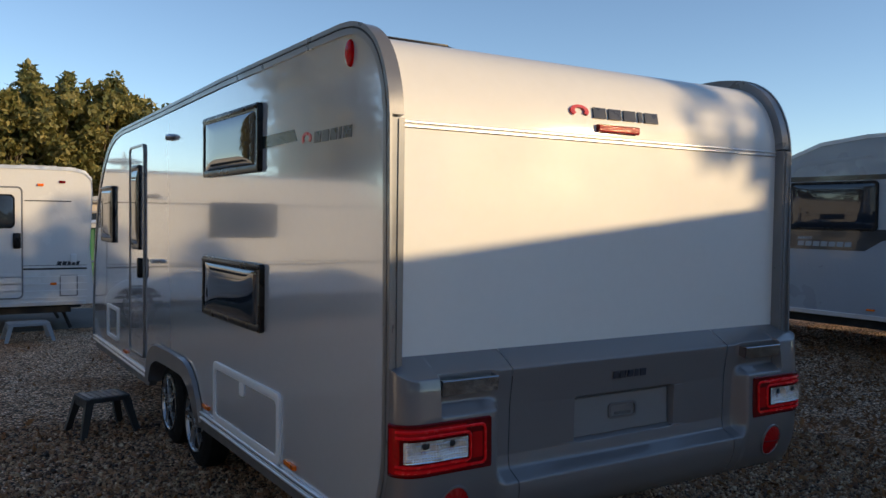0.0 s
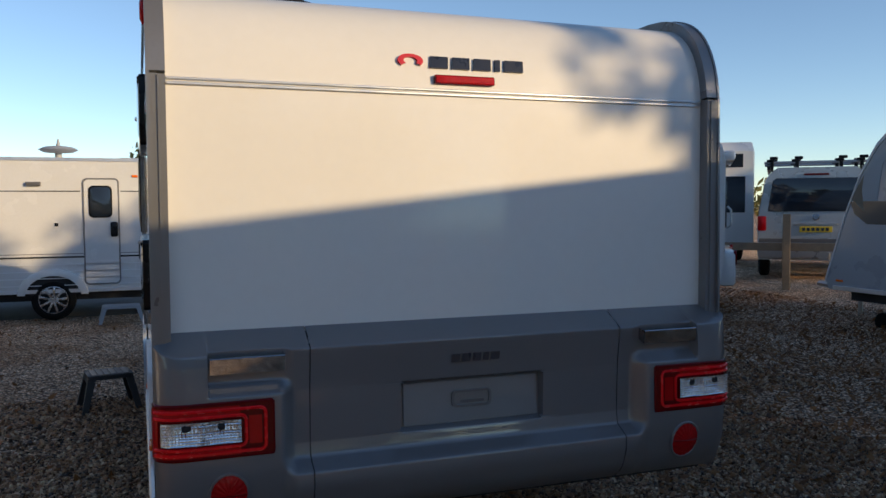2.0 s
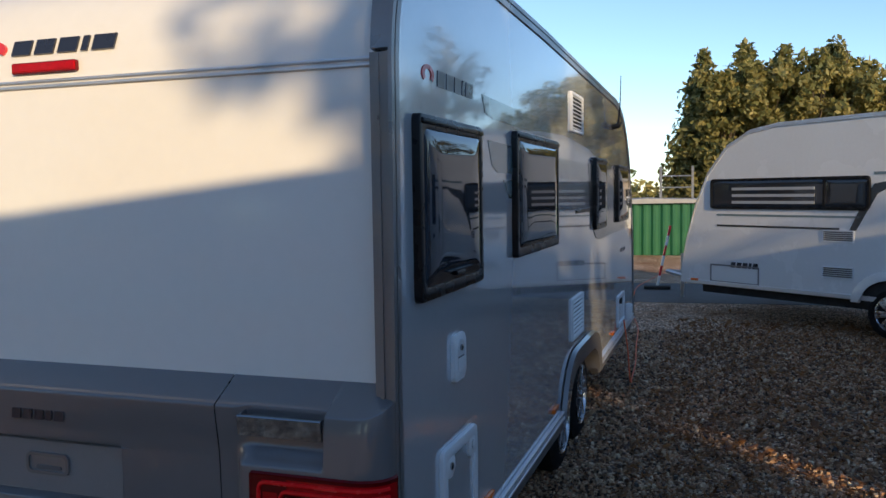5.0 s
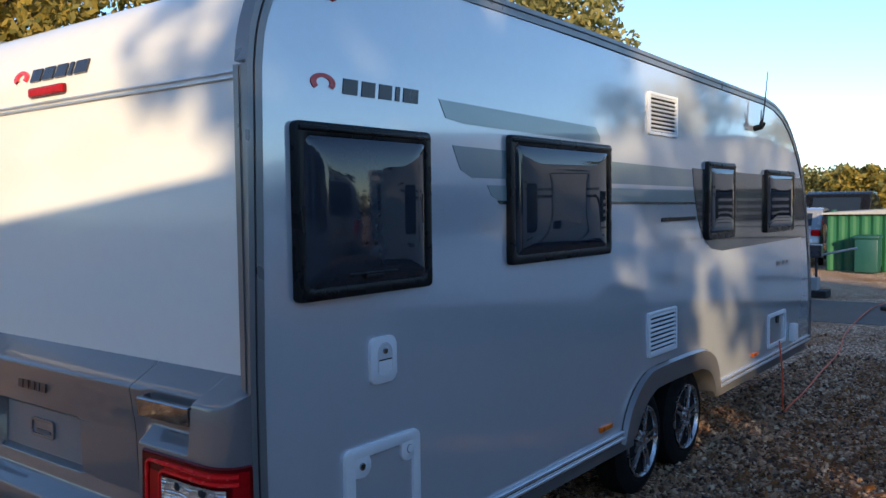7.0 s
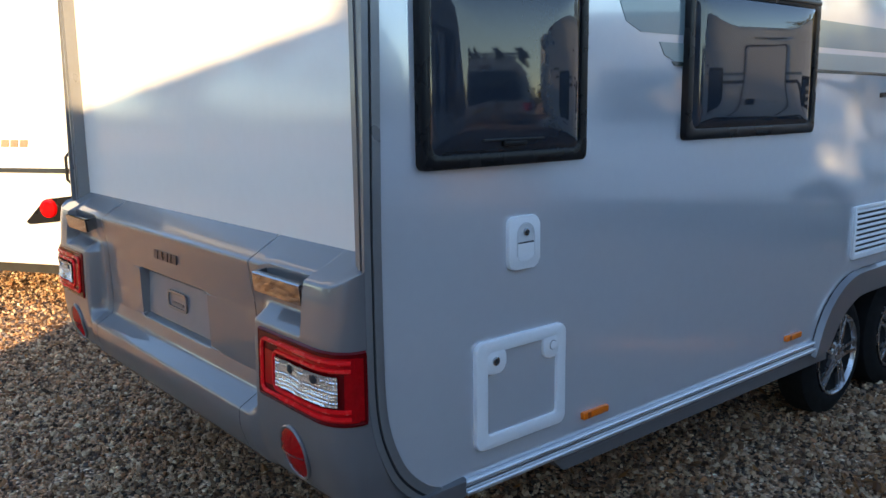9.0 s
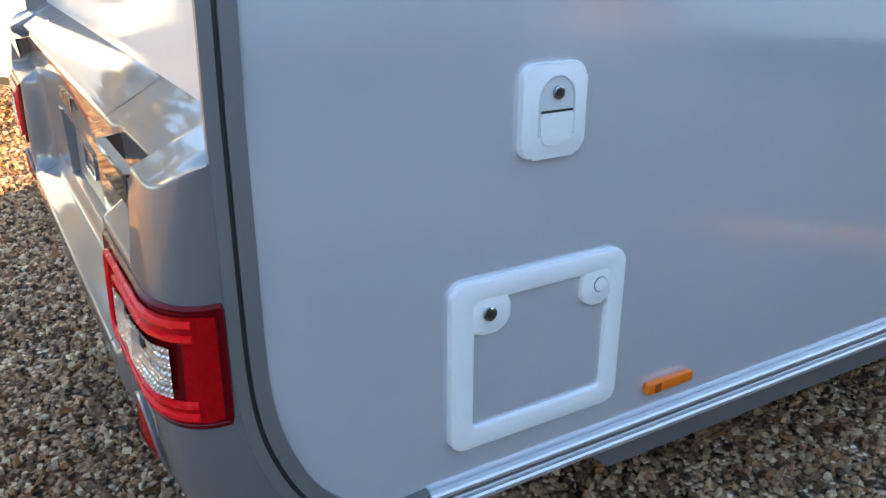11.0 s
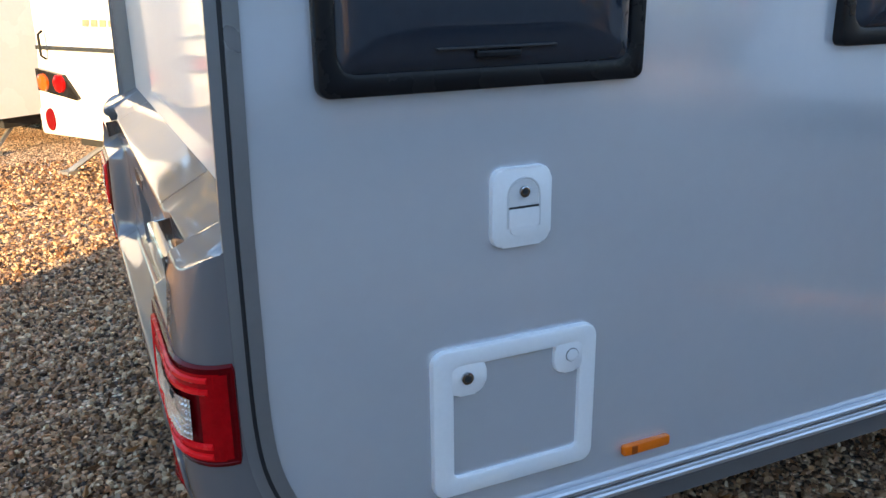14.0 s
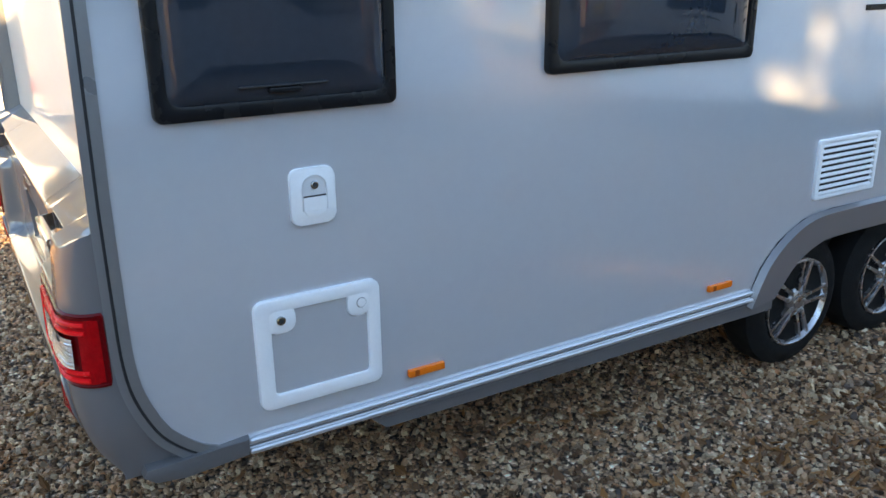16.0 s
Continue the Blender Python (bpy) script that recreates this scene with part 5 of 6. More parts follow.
part("satellite_dish", join(box(2.15, 2.9, 0.7, 1.3, 2.86, 2.9, 0.01), tube([(2.4, 1, 2.64), (2.4, 1, 2.88)], 0.05, 8), tube([(2.6, 0.9, 2.64), (2.5, 0.95, 2.88)], 0.02, 6)), M_DISH, san, "folded roof satellite dish")


# silver van with roof bars, seen from behind
def van(label, m, paint, w=1.9, h=1.97, length=4.9):
    t = thing("van", label, "van", "", m)
    rear = [(-w / 2 + 0.02, 0.35), (w / 2 - 0.02, 0.35), (w / 2, 0.9), (w / 2 - 0.02, 1.2), (w / 2 - 0.12, 1.75), (w / 2 - 0.2, h - 0.1), (w / 2 - 0.32, h), (-w / 2 + 0.32, h), (-w / 2 + 0.2, h - 0.1), (-w / 2 + 0.12, 1.75), (-w / 2 + 0.02, 1.2), (-w / 2, 0.9)]
    bm = bmesh.new()
    rows = []
    for y, k, lift in ((0.12, 1.0, 0.0), (0.0, 0.985, 0.0), (0.12, 1.0, 0.0), (3.6, 1.0, 0.0), (4.2, 0.98, -0.7), (4.9, 0.93, -0.95)):
        rows.append([bm.verts.new((x * k, y + (0.12 if z > 1.2 and y < 0.2 else 0) * (z - 1.2), z if z < 0.95 else max(0.9, z + lift * (z - 0.9)))) for x, z in rear])
    rows = rows[1:]
    for a, b in zip(rows, rows[1:]):
        for i in range(len(rear)):
            j = (i + 1) % len(rear)
            bm.faces.new((a[i], a[j], b[j], b[i]))
    bm.faces.new(rows[0])
    bm.faces.new(rows[-1][::-1])
    part("body", bm, paint, t, "", True)
    part("rear_window", slab([(-0.78, 1.2), (0.78, 1.2), (0.7, 1.74), (0.64, 1.78), (-0.64, 1.78), (-0.7, 1.74)], "y", 0.03, -0.01, 0.01), M_PANE, t, "dark tailgate window", True)
    part("bumper", box(-w / 2 + 0.01, w / 2 - 0.01, -0.09, 0.2, 0.38, 0.72, 0.05), paint, t, "", True)
    part("bumper_strip", box(-w / 2 + 0.03, w / 2 - 0.03, -0.1, 0.1, 0.66, 0.73, 0.01), M_SKIRT, t)
    pl = part("number_plate", box(-0.26, 0.26, -0.03, 0.0, 0.84, 0.94, 0.004), M_PLATE, t, "yellow number plate")
    lettering(pl, "plate_bars", M_LOGODARK, (-0.22, -0.031, 0.862), (1, 0, 0), (0, 0, 1), (0.05, 0.05, 0.05, 0.05, 0.05, 0.05), 0.055, 0.025, 0, 0.003)
    part("plate_trim", box(-0.34, 0.34, -0.03, 0.0, 0.965, 1.0, 0.006), M_STEEL, t)
    part("emblem", moved(lathe([(0, 0.06), (-0.012, 0.058), (-0.02, 0.045)], 20, "y"), Matrix.Translation((0, 0.0, 1.1))), M_CHROME, t, "round chrome emblem")
    for s in (-1, 1):
        part("tail_lamp", slab(rounded(min(s * 0.8, s * 0.94), max(s * 0.8, s * 0.94), 0.86, 1.12, 0.03), "y", 0.08, -0.015, 0.006), M_RED, t, "red tail lamp", True)
    part("tow_bar", join(tube([(0.2, -0.02, 0.42), (0.2, -0.2, 0.4), (0.2, -0.22, 0.5)], 0.025, 8), box(0.05, 0.4, -0.1, 0.0, 0.36, 0.42)), M_STEEL, t)
    part("brake_light", box(-0.2, 0.2, 0.05, 0.09, 1.83, 1.86, 0.004), M_DKRED, t)
    for y in (0.95, 3.9):
        for s in (-1, 1):
            wheel(t, s * (w / 2 - 0.02), y, s, 0.33, 0.21, 0.2, 7)
    for y in (0.6, 1.7):
        part("roof_bar", tube([(-0.85, y, h + 0.11), (0.85, y, h + 0.11)], 0.025, 8), M_STEEL, t, "roof bar")
        for x in (-0.72, -0.3, 0.42, 0.75):
            part("cradle", join(box(x - 0.03, x + 0.03, y - 0.05, y + 0.05, h - 0.02, h + 0.12, 0.01), box(x - 0.09, x + 0.05, y - 0.04, y + 0.04, h + 0.12, h + 0.17, 0.015), box(x - 0.04, x + 0.1, y - 0.04, y + 0.04, h + 0.165, h + 0.22, 0.015)), M_BLACK, t, "black roof carrier cradle")
    part("roof_rail", box(-0.8, -0.74, 0.3, 3.0, h - 0.03, h + 0.04, 0.01), M_BLACK, t)
    part("roof_rail", box(0.74, 0.8, 0.3, 3.0, h - 0.03, h + 0.04, 0.01), M_BLACK, t)
    return t


van("silver van with black roof bars parked behind a post", Matrix.Translation((9.75, 8.05, 0.3)) @ pose(0, 0, 0, 0, 0, -42), M_VANGREY)

# white overcab motorhome behind the van
mh = thing("motorhome", "white overcab motorhome parked beyond the caravans", "motorhome", "", Matrix.Translation((10.6, 12.2, 0.3)) @ pose(0, 0, 0, 0, 0, -30))
part("body", slab([(0, 0.45), (0, 2.5), (0.25, 2.72), (1.2, 2.75), (6, 2.75), (6, 0.45)], "x", -1.1, 1.1, 0.06), M_VANW, mh, "", True)
part("overcab_window", box(-0.85, 0.85, -0.02, 0.02, 2.15, 2.45, 0.01), M_PANE, mh)
part("rear_window", box(-0.9, 0.9, -0.02, 0.02, 1.15, 1.95, 0.01), M_PANE, mh)
for s in (-1, 1):
    wheel(mh, s * 1.08, 1.4, s, 0.33, 0.2, 0.2, 7)

# timber post and rail
pr = thing("post_and_rail", "low weathered timber post-and-rail fence", "fence", "", Matrix.Translation((8.56, 7.45, 0.25)) @ pose(0, 0, 0, 0, 0, -42))
for i, x in enumerate((-2.4, 0.0, 2.4)):
    part("post", box(x - 0.06, x + 0.06, -0.06, 0.06, -0.1, 1.22, 0.012), M_WOOD, pr)
part("rail", box(-2.5, 2.5, 0.06, 0.1, 0.62, 0.75, 0.008), M_WOOD, pr)


# the two sunlit caravans on the other side, rear ends towards us
def lunar_caravan(m, label, dark=True):
    P = [(0.0, 0.36), (-0.03, 0.6), (0.02, 1.1), (0.02, 2.2), (0.08, 2.42), (0.25, 2.54), (0.6, 2.58), (4.9, 2.56), (5.3, 2.3), (5.6, 1.6), (5.75, 0.9), (5.75, 0.36)]
    t = thing("caravan", label, "caravan", "caravans in a row", m)
    # own frame: rear face at y = 0 looking to -y, body towards +y, x across
    part("side_wall", slab(P, "x", -1.1, -1.07), M_VANW, t)
    part("side_wall", slab(P, "x", 1.07, 1.1), M_VANW, t)
    bm = bmesh.new()
    rows = [[bm.verts.new((xx, y, z)) for xx in (-1.075, 1.075)] for y, z in P]
    for a, b in zip(rows, rows[1:]):
        bm.faces.new((a[0], a[1], b[1], b[0]))
    part("shell", bm, M_VANW, t, "white rear panel", True)
    part("underbody", box(-0.95, 0.95, 0.2, 5.5, 0.24, 0.34), M_DARK, t)
    part("rear_band", box(-1.09, 1.09, -0.008, 0.02, 1.075, 1.11, 0.004, 1), M_DKPANEL, t, "dark grey band")
    part("rear_bumper", box(-1.11, 1.11, -0.06, 0.06, 0.36, 0.6, 0.04), M_VANW, t, "", True)
    for s in (-1, 1):
        c = part("tail_lamp_unit", slab([(s * 1.08, 0.92), (s * 0.72, 0.88), (s * 0.52, 0.7), (s * 0.55, 0.68), (s * 1.08, 0.74)], "y", 0.03, -0.045), M_BLACK, t, "black tail-lamp cluster")
        for x, mm in ((0.98, M_AMBER), (0.75, M_RED)):
            part("lamp", moved(lathe([(0, 0.075), (-0.02, 0.07), (-0.03, 0.04)], 20, "y"), Matrix.Translation((s * x, -0.045, 0.81))), mm, c, "", True)
        part("reflector", moved(lathe([(0, 0.085), (-0.012, 0.08)], 20, "y"), Matrix.Translation((s * 0.93, -0.058, 0.5)) @ Matrix.Diagonal((0.8, 1, 1.15, 1))), M_DKRED, t, "round red reflector")
        part("corner_steady", tube([(s * 0.75, 0.5, 0.33), (s * 0.95, 0.05, 0.03)], 0.024, 6), M_STEEL, t)
        part("steady_foot", box(s * 0.95 - 0.07, s * 0.95 + 0.07, -0.02, 0.1, 0.0, 0.035), M_STEEL, t)
        part("grab_handle", tube([(s * 0.95, -0.01, 1.0), (s * 0.95, -0.05, 1.03), (s * 0.95, -0.05, 1.2), (s * 0.95, -0.01, 1.23)], 0.012, 6), M_BLACK, t)
        w = wheel(t, s * 1.08, 3.0, s, 0.31, 0.2, 0.18, 7)
    part("lock", moved(lathe([(0, 0.03), (-0.015, 0.025)], 14, "y"), Matrix.Translation((0.2, 0.0, 0.82)) @ Matrix.Diagonal((1.5, 1, 0.7, 1))), M_STEEL, t)
    return t


lun = lunar_caravan(Matrix.Translation((-4.48, 0.14, 0)) @ pose(0, 0, 0, 0, 0, 32.5), "white caravan with dark band and black tail-lamp clusters")
lettering(lun, "word_mark", M_WOOD, (-0.42, 0.018, 1.27), (1, 0, 0), (0, 0, 1), (0.08, 0.08, 0.08, 0.08, 0.08), 0.055, 0.03, 0.2, 0.006)
lettering(lun, "word_mark", M_WOOD, (0.2, 0.018, 1.27), (1, 0, 0), (0, 0, 1), (0.07, 0.07, 0.07, 0.07), 0.055, 0.02, 0.2, 0.006)
lunar_caravan(Matrix.Translation((-7.4, -1.55, 0)) @ pose(0, 0, 0, 0, 0, 32.5), "white caravan with black tail-lamp clusters standing in a row")

# the unseen neighbour whose roof shades the lower rear wall
P_CAST = [(0, 0.4), (0, 2.75), (0.12, 2.95), (0.3, 3.0), (4.7, 3.0), (5.0, 2.6), (5.2, 0.4)]
cast = touring_caravan("tall white motorhome standing behind in the row", Matrix.Translation((2.35, -4.79, 0)) @ pose(0, 0, 0, 0, 0, 25.6) @ Matrix.Diagonal((1, -1, 1, 1)), 5.2, P_CAST, M_VANW, 2.2, name="motorhome")
flat_window(cast, 1.2, 2.6, 1.3, 1.9)

# ---- beyond the track: shed, bin, vehicles ----
shed = thing("shed", "low green corrugated steel shed with a pale felt roof", "shed", "", Matrix.Translation((-1.55, 19.4, 0)) @ pose(0, 0, 0, 0, 0, 6))
bm = bmesh.new()
n = 60
vs = []
for i in range(n + 1):
    x = 3.6 * i / n
    y = -0.02 * (1 if i % 4 < 2 else -1)
    vs.append((bm.verts.new((x, y, 0)), bm.verts.new((x, y, 1.32))))
for a, b in zip(vs, vs[1:]):
    bm.faces.new((a[0], b[0], b[1], a[1]))
part("front_wall", bm, M_SHED, shed, "corrugated green steel wall")
for i in range(12):
    part("side_board", box(-0.03, 0.03, 0.04 + i * 0.2, 0.225 + i * 0.2, 0, 1.32 + 0.02 * min(i, 11 - i), 0.01, 1), M_SHED, shed)
part("back_wall", box(0, 3.6, 2.4, 2.44, 0, 1.32), M_SHED, shed)
part("roof", slab([(-0.12, 1.32), (-0.12, 1.36), (1.75, 1.46), (3.75, 1.4), (3.75, 1.34)], "y", -0.15, 2.6), M_ROOFING, shed, "pale grey felt roof")
wb = thing("wheelie_bin", "dark teal plastic bin beside the green shed", "bin", "", Matrix.Translation((-0.62, 19.05, 0)))
part("body", moved(box(-0.24, 0.24, -0.24, 0.24, 0.02, 0.78, 0.03), Matrix.Identity(4)), M_BIN, wb, "", True)
part("lid", box(-0.27, 0.27, -0.28, 0.26, 0.78, 0.86, 0.03), M_BIN, wb, "", True)
for s in (-1, 1):
    part("wheel", moved(lathe([(-0.02, 0.08), (0.02, 0.08)], 14), Matrix.Translation((s * 0.22, 0.22, 0.08))), M_RUBBER, wb)


def hatchback(label, m, paint):
    t = thing("car", label, "car", "", m)
    prof = [(0.0, 0.35), (-0.02, 0.62), (0.05, 0.92), (0.16, 1.02), (0.5, 1.4), (0.8, 1.47), (2.2, 1.45), (3.0, 1.02), (3.9, 0.9), (4.05, 0.6), (4.0, 0.3), (0.1, 0.28)]
    bm = slab(prof, "x", -0.85, 0.85, 0.0)
    bmesh.ops.bevel(bm, geom=bm.edges[:], offset=0.05, segments=2, affect="EDGES", profile=0.5)
    part("body", bm, paint, t, "", True)
    part("rear_window", moved(box(-0.62, 0.62, -0.01, 0.02, 0, 0.4, 0.01), Matrix.Translation((0, 0.14, 1.03)) @ pose(0, 0, 0, -42, 0, 0)), M_PANE, t, "dark rear window")
    for s in (-1, 1):
        part("tail_lamp", box(min(s * 0.62, s * 0.84), max(s * 0.62, s * 0.84), -0.05, 0.08, 0.78, 0.93, 0.02), M_RED, t, "red tail lamp")
        part("side_window", slab([(0.45, 1.03), (0.75, 1.38), (2.15, 1.38), (2.8, 1.03)], "x", s * 0.845, s * 0.857), M_PANE, t)
        for y in (0.75, 3.2):
            wheel(t, s * 0.85, y, s, 0.3, 0.19, 0.18, 7)
    pl = part("number_plate", box(-0.26, 0.26, -0.06, 0.0, 0.62, 0.73, 0.004), M_PLATE, t, "yellow number plate")
    lettering(pl, "plate_bars", M_LOGODARK, (-0.2, -0.061, 0.645), (1, 0, 0), (0, 0, 1), (0.05,) * 5, 0.06, 0.03, 0, 0.003)
    return t


hatchback("silver hatchback parked by the green shed", Matrix.Translation((-2.75, 20.2, 0)) @ pose(0, 0, 0, 0, 0, 8), M_VANGREY)
hatchback("dark people carrier parked by the green shed", Matrix.Translation((-2.5, 24.5, 0)) @ pose(0, 0, 0, 0, 0, 4) @ Matrix.Diagonal((1.05, 1.1, 1.3, 1)), M_BLACK)
hatchback("white car parked behind the green shed", Matrix.Translation((1.6, 27, 0)) @ pose(0, 0, 0, 0, 0, -40), M_VANW)
hk = thing("hookup_post", "small blue and steel electric hook-up post on a dark base", "post", "", Matrix.Translation((-0.55, 13.6, 0)))
part("base", box(-0.3, 0.3, -0.2, 0.2, 0, 0.12, 0.01), M_DARK, hk)
part("cabinet", box(-0.14, 0.14, -0.12, 0.12, 0.12, 0.34, 0.01), M_GREYSTOOL, hk)
part("post", join(tube([(-0.1, 0, 0.3), (-0.1, 0, 0.9)], 0.025, 6), tube([(0.1, 0, 0.3), (0.1, 0, 0.9)], 0.025, 6), box(-0.2, 0.2, -0.1, 0.1, 0.68, 0.9, 0.02)), M_LOGODARK, hk)
part("arm", tube([(0.15, 0, 0.72), (0.75, -0.05, 0.86)], 0.02, 6), M_DISH, hk)
br = thing("broom", "red and white striped pole on a dark base beside the track", "pole", "", Matrix.Translation((1.0, 12.3, 0)))
part("base", box(-0.22, 0.22, -0.1, 0.1, 0, 0.06, 0.015), M_DARK, br)
for i in range(6):
    part("pole_band", tube([(0.0 + 0.035 * i, 0, 0.06 + 0.17 * i), (0.035 * (i + 1), 0, 0.06 + 0.17 * (i + 1))], 0.022, 8), M_LOGORED if i % 2 else M_PLASTIC, br)
ld = thing("ladder", "aluminium access ladder standing among parked vehicles", "ladder", "", Matrix.Translation((0.9, 20.5, 0)) @ pose(0, 0, 0, 8, 0, 0))
for x in (-0.4, 0.4):
    part("stile", box(x - 0.03, x + 0.03, -0.03, 0.03, 0, 2.3), M_STEEL, ld)
for i in range(7):
    part("rung", tube([(-0.4, 0, 0.25 + 0.3 * i), (0.4, 0, 0.25 + 0.3 * i)], 0.018, 6), M_STEEL, ld)
hall = thing("storage_building", "long low pale storage building beyond the shed", "building", "", Matrix.Translation((2.0, 34, 0)))
part("wall", box(0, 14, 0, 5, 0, 2.2), M_BRICK, hall)
part("roof", slab([(-0.3, 2.15), (-0.3, 2.25), (7, 2.9), (14.3, 2.25), (14.3, 2.15)], "y", -0.3, 5.3), M_ROOFING, hall)
for i in range(4):
    part("window", box(1 + 3.3 * i, 2.4 + 3.3 * i, -0.03, 0.02, 0.9, 1.7, 0.01), M_PANE, hall)

# orange mains lead over the gravel
lead = [(HALF + 0.03, 5.2, 0.56), (HALF + 0.07, 5.15, 0.3), (1.3, 5.07, 0.045), (1.29, 5.35, 0.035), (1.26, 5.94, 0.035), (1.19, 6.71, 0.035), (1.08, 8.05, 0.03), (0.86, 9.44, 0.025), (0.72, 11.12, 0.02), (0.66, 12.23, 0.02), (0.72, 13.1, 0.02), (0.95, 15.0, 0.02)]
cable = tagged(part("mains_lead", tube([Vector((*fine([(p[0], p[1]) for p in lead], 5)[i], max(0.02, fine([(p[1], p[2]) for p in lead], 5)[i][1]))) for i in range(len(lead) * 5 - 4)], 0.007, 6), M_CABLE, None, "", True), "orange mains lead snaking over the gravel", "cable")


# ---- trees ----
def leaf_cards(centres, size, rnd, droop=0.0):
    """Many small bent leaves as one mesh, from clump centres with a radius each."""
    n = sum(c[4] for c in centres)
    ctr = np.repeat(np.array([c[:3] for c in centres]), [c[4] for c in centres], axis=0)
    rad = np.repeat(np.array([c[3] for c in centres]), [c[4] for c in centres])
    d = rnd.normal(size=(n, 3))
    d /= np.linalg.norm(d, axis=1)[:, None]
    p = ctr + d * (rad * rnd.random(n) ** 0.45)[:, None]
    a = rnd.normal(size=(n, 3))
    a[:, 2] -= droop
    a /= np.linalg.norm(a, axis=1)[:, None]
    b = np.cross(a, rnd.normal(size=(n, 3)))
    b /= np.linalg.norm(b, axis=1)[:, None]
    s = size * (0.6 + 0.8 * rnd.random(n))[:, None]
    v = np.stack([p - a * s, p + b * s * 0.5, p + a * s, p - b * s * 0.5], axis=1).reshape(-1, 3)
    me = bpy.data.meshes.new("crown")
    me.from_pydata(v.tolist(), [], np.arange(4 * n).reshape(-1, 4).tolist())
    return me


def tree(label, x, y, height, spread, kind, leaves=9000, leaf=0.12, seed=1, clump=1.0):
    rnd = np.random.default_rng(seed)
    t = thing("tree", label, "tree", "trees round the yard", Matrix.Translation((x, y, 0)))
    limbs = bmesh.new()
    trunk_h = height * (0.95 if kind == "conifer" else 0.45)
    bend = rnd.normal(size=2) * 0.03 * height
    pts = [(bend[0] * (k / 6) ** 2, bend[1] * (k / 6) ** 2, trunk_h * k / 6 - 0.1) for k in range(7)]
    part("trunk", tube(pts, 0.022 * height + 0.05, 10, 0.006 * height + 0.02), M_BARK, t, "", True)
    clumps = []
    if kind == "conifer":
        levels = 26
        for i in range(levels):
            f = i / (levels - 1)
            z = height * (0.1 + 0.88 * f)
            r = spread * (1 - f) ** 0.75 * (0.8 + 0.35 * rnd.random()) + 0.08
            k = int(4 + 7 * (1 - f))
            for j in range(k):
                a = 6.283 * (j + rnd.random()) / k
                rr = r * (0.55 + 0.5 * rnd.random())
                tip = (math.cos(a) * rr, math.sin(a) * rr, z + 0.12 * r * rnd.normal())
                if j % 2 == 0:
                    limbs = join(limbs, tube([(0, 0, z + 0.1 * r), tuple(0.6 * np.array(tip) + np.array((0, 0, 0.42 * z))), tip], 0.03, 5, 0.01))
                clumps.append((*tip, 0.16 * spread + 0.2 * r, 1))
                clumps.append((tip[0] * 0.55, tip[1] * 0.55, z + 0.05, 0.2 * spread + 0.15 * r, 1))
    elif kind == "bare":
        for i in range(16):
            a = 6.283 * i / 16 + rnd.random()
            rr = spread * (0.25 + 0.8 * rnd.random())
            top = height * (0.62 + 0.38 * rnd.random()) * (1 - 0.25 * (rr / spread - 0.5))
            p = [(0, 0, height * 0.1 * rnd.random()), (math.cos(a) * rr * 0.4, math.sin(a) * rr * 0.4, top * 0.45), (math.cos(a) * rr * 0.8, math.sin(a) * rr * 0.8, top * 0.75), (math.cos(a) * rr, math.sin(a) * rr, top)]
            limbs = join(limbs, tube(p, 0.09, 6, 0.012))
            for k in range(9):
                f = 0.4 + 0.6 * rnd.random()
                base = np.array(p[1]) * (1 - f) + np.array(p[3]) * f
                tw = base + rnd.normal(size=3) * np.array((0.5, 0.5, 0.5)) + np.array((0, 0, 0.35))
                limbs = join(limbs, tube([tuple(base), tuple((base + tw) / 2 + 0.05 * rnd.normal(size=3)), tuple(tw)], 0.014, 4, 0.005))
                clumps.append((*tw, 0.42, 1))
    else:
        for i in range(int(30 / clump ** 1.2)):
            a, f = 6.283 * rnd.random(), rnd.random() ** 0.6
            z = height * (0.28 + 0.68 * rnd.random())
            prof = math.sin(min(1.0, max(0.02, (z / height - 0.15) / 0.85)) * math.pi) ** 0.55
            rr = spread * prof * f
            tip = (math.cos(a) * rr, math.sin(a) * rr, z)
            limbs = join(limbs, tube([(0, 0, max(0.3, z * 0.5)), (tip[0] * 0.5, tip[1] * 0.5, z * 0.82), tip], 0.05, 5, 0.012))
            for k in range(5):
                o = rnd.normal(size=3) * spread * 0.2
                clumps.append((tip[0] + o[0], tip[1] + o[1], min(height, tip[2] + o[2] * 0.8), clump * spread * (0.12 + 0.12 * rnd.random()), 1))
    part("branchwork", limbs, M_BARK, t)
    w = np.array([c[3] ** 2 for c in clumps])
    cnt = np.maximum(6, (w / w.sum() * leaves).astype(int))
    me = leaf_cards([(*c[:4], int(n)) for c, n in zip(clumps, cnt)], leaf, rnd, 0.4 if kind == "conifer" else 0.2)
    me.materials.append({"conifer": M_LEAF_CONIFER, "bare": M_LEAF_WILLOW, "yellow": M_LEAF_YELLOW}.get(kind, M_LEAF_OLIVE))
    c = new("crown", me)
    c.parent = t
    c["label"] = "uneven leafy crown"
    return t


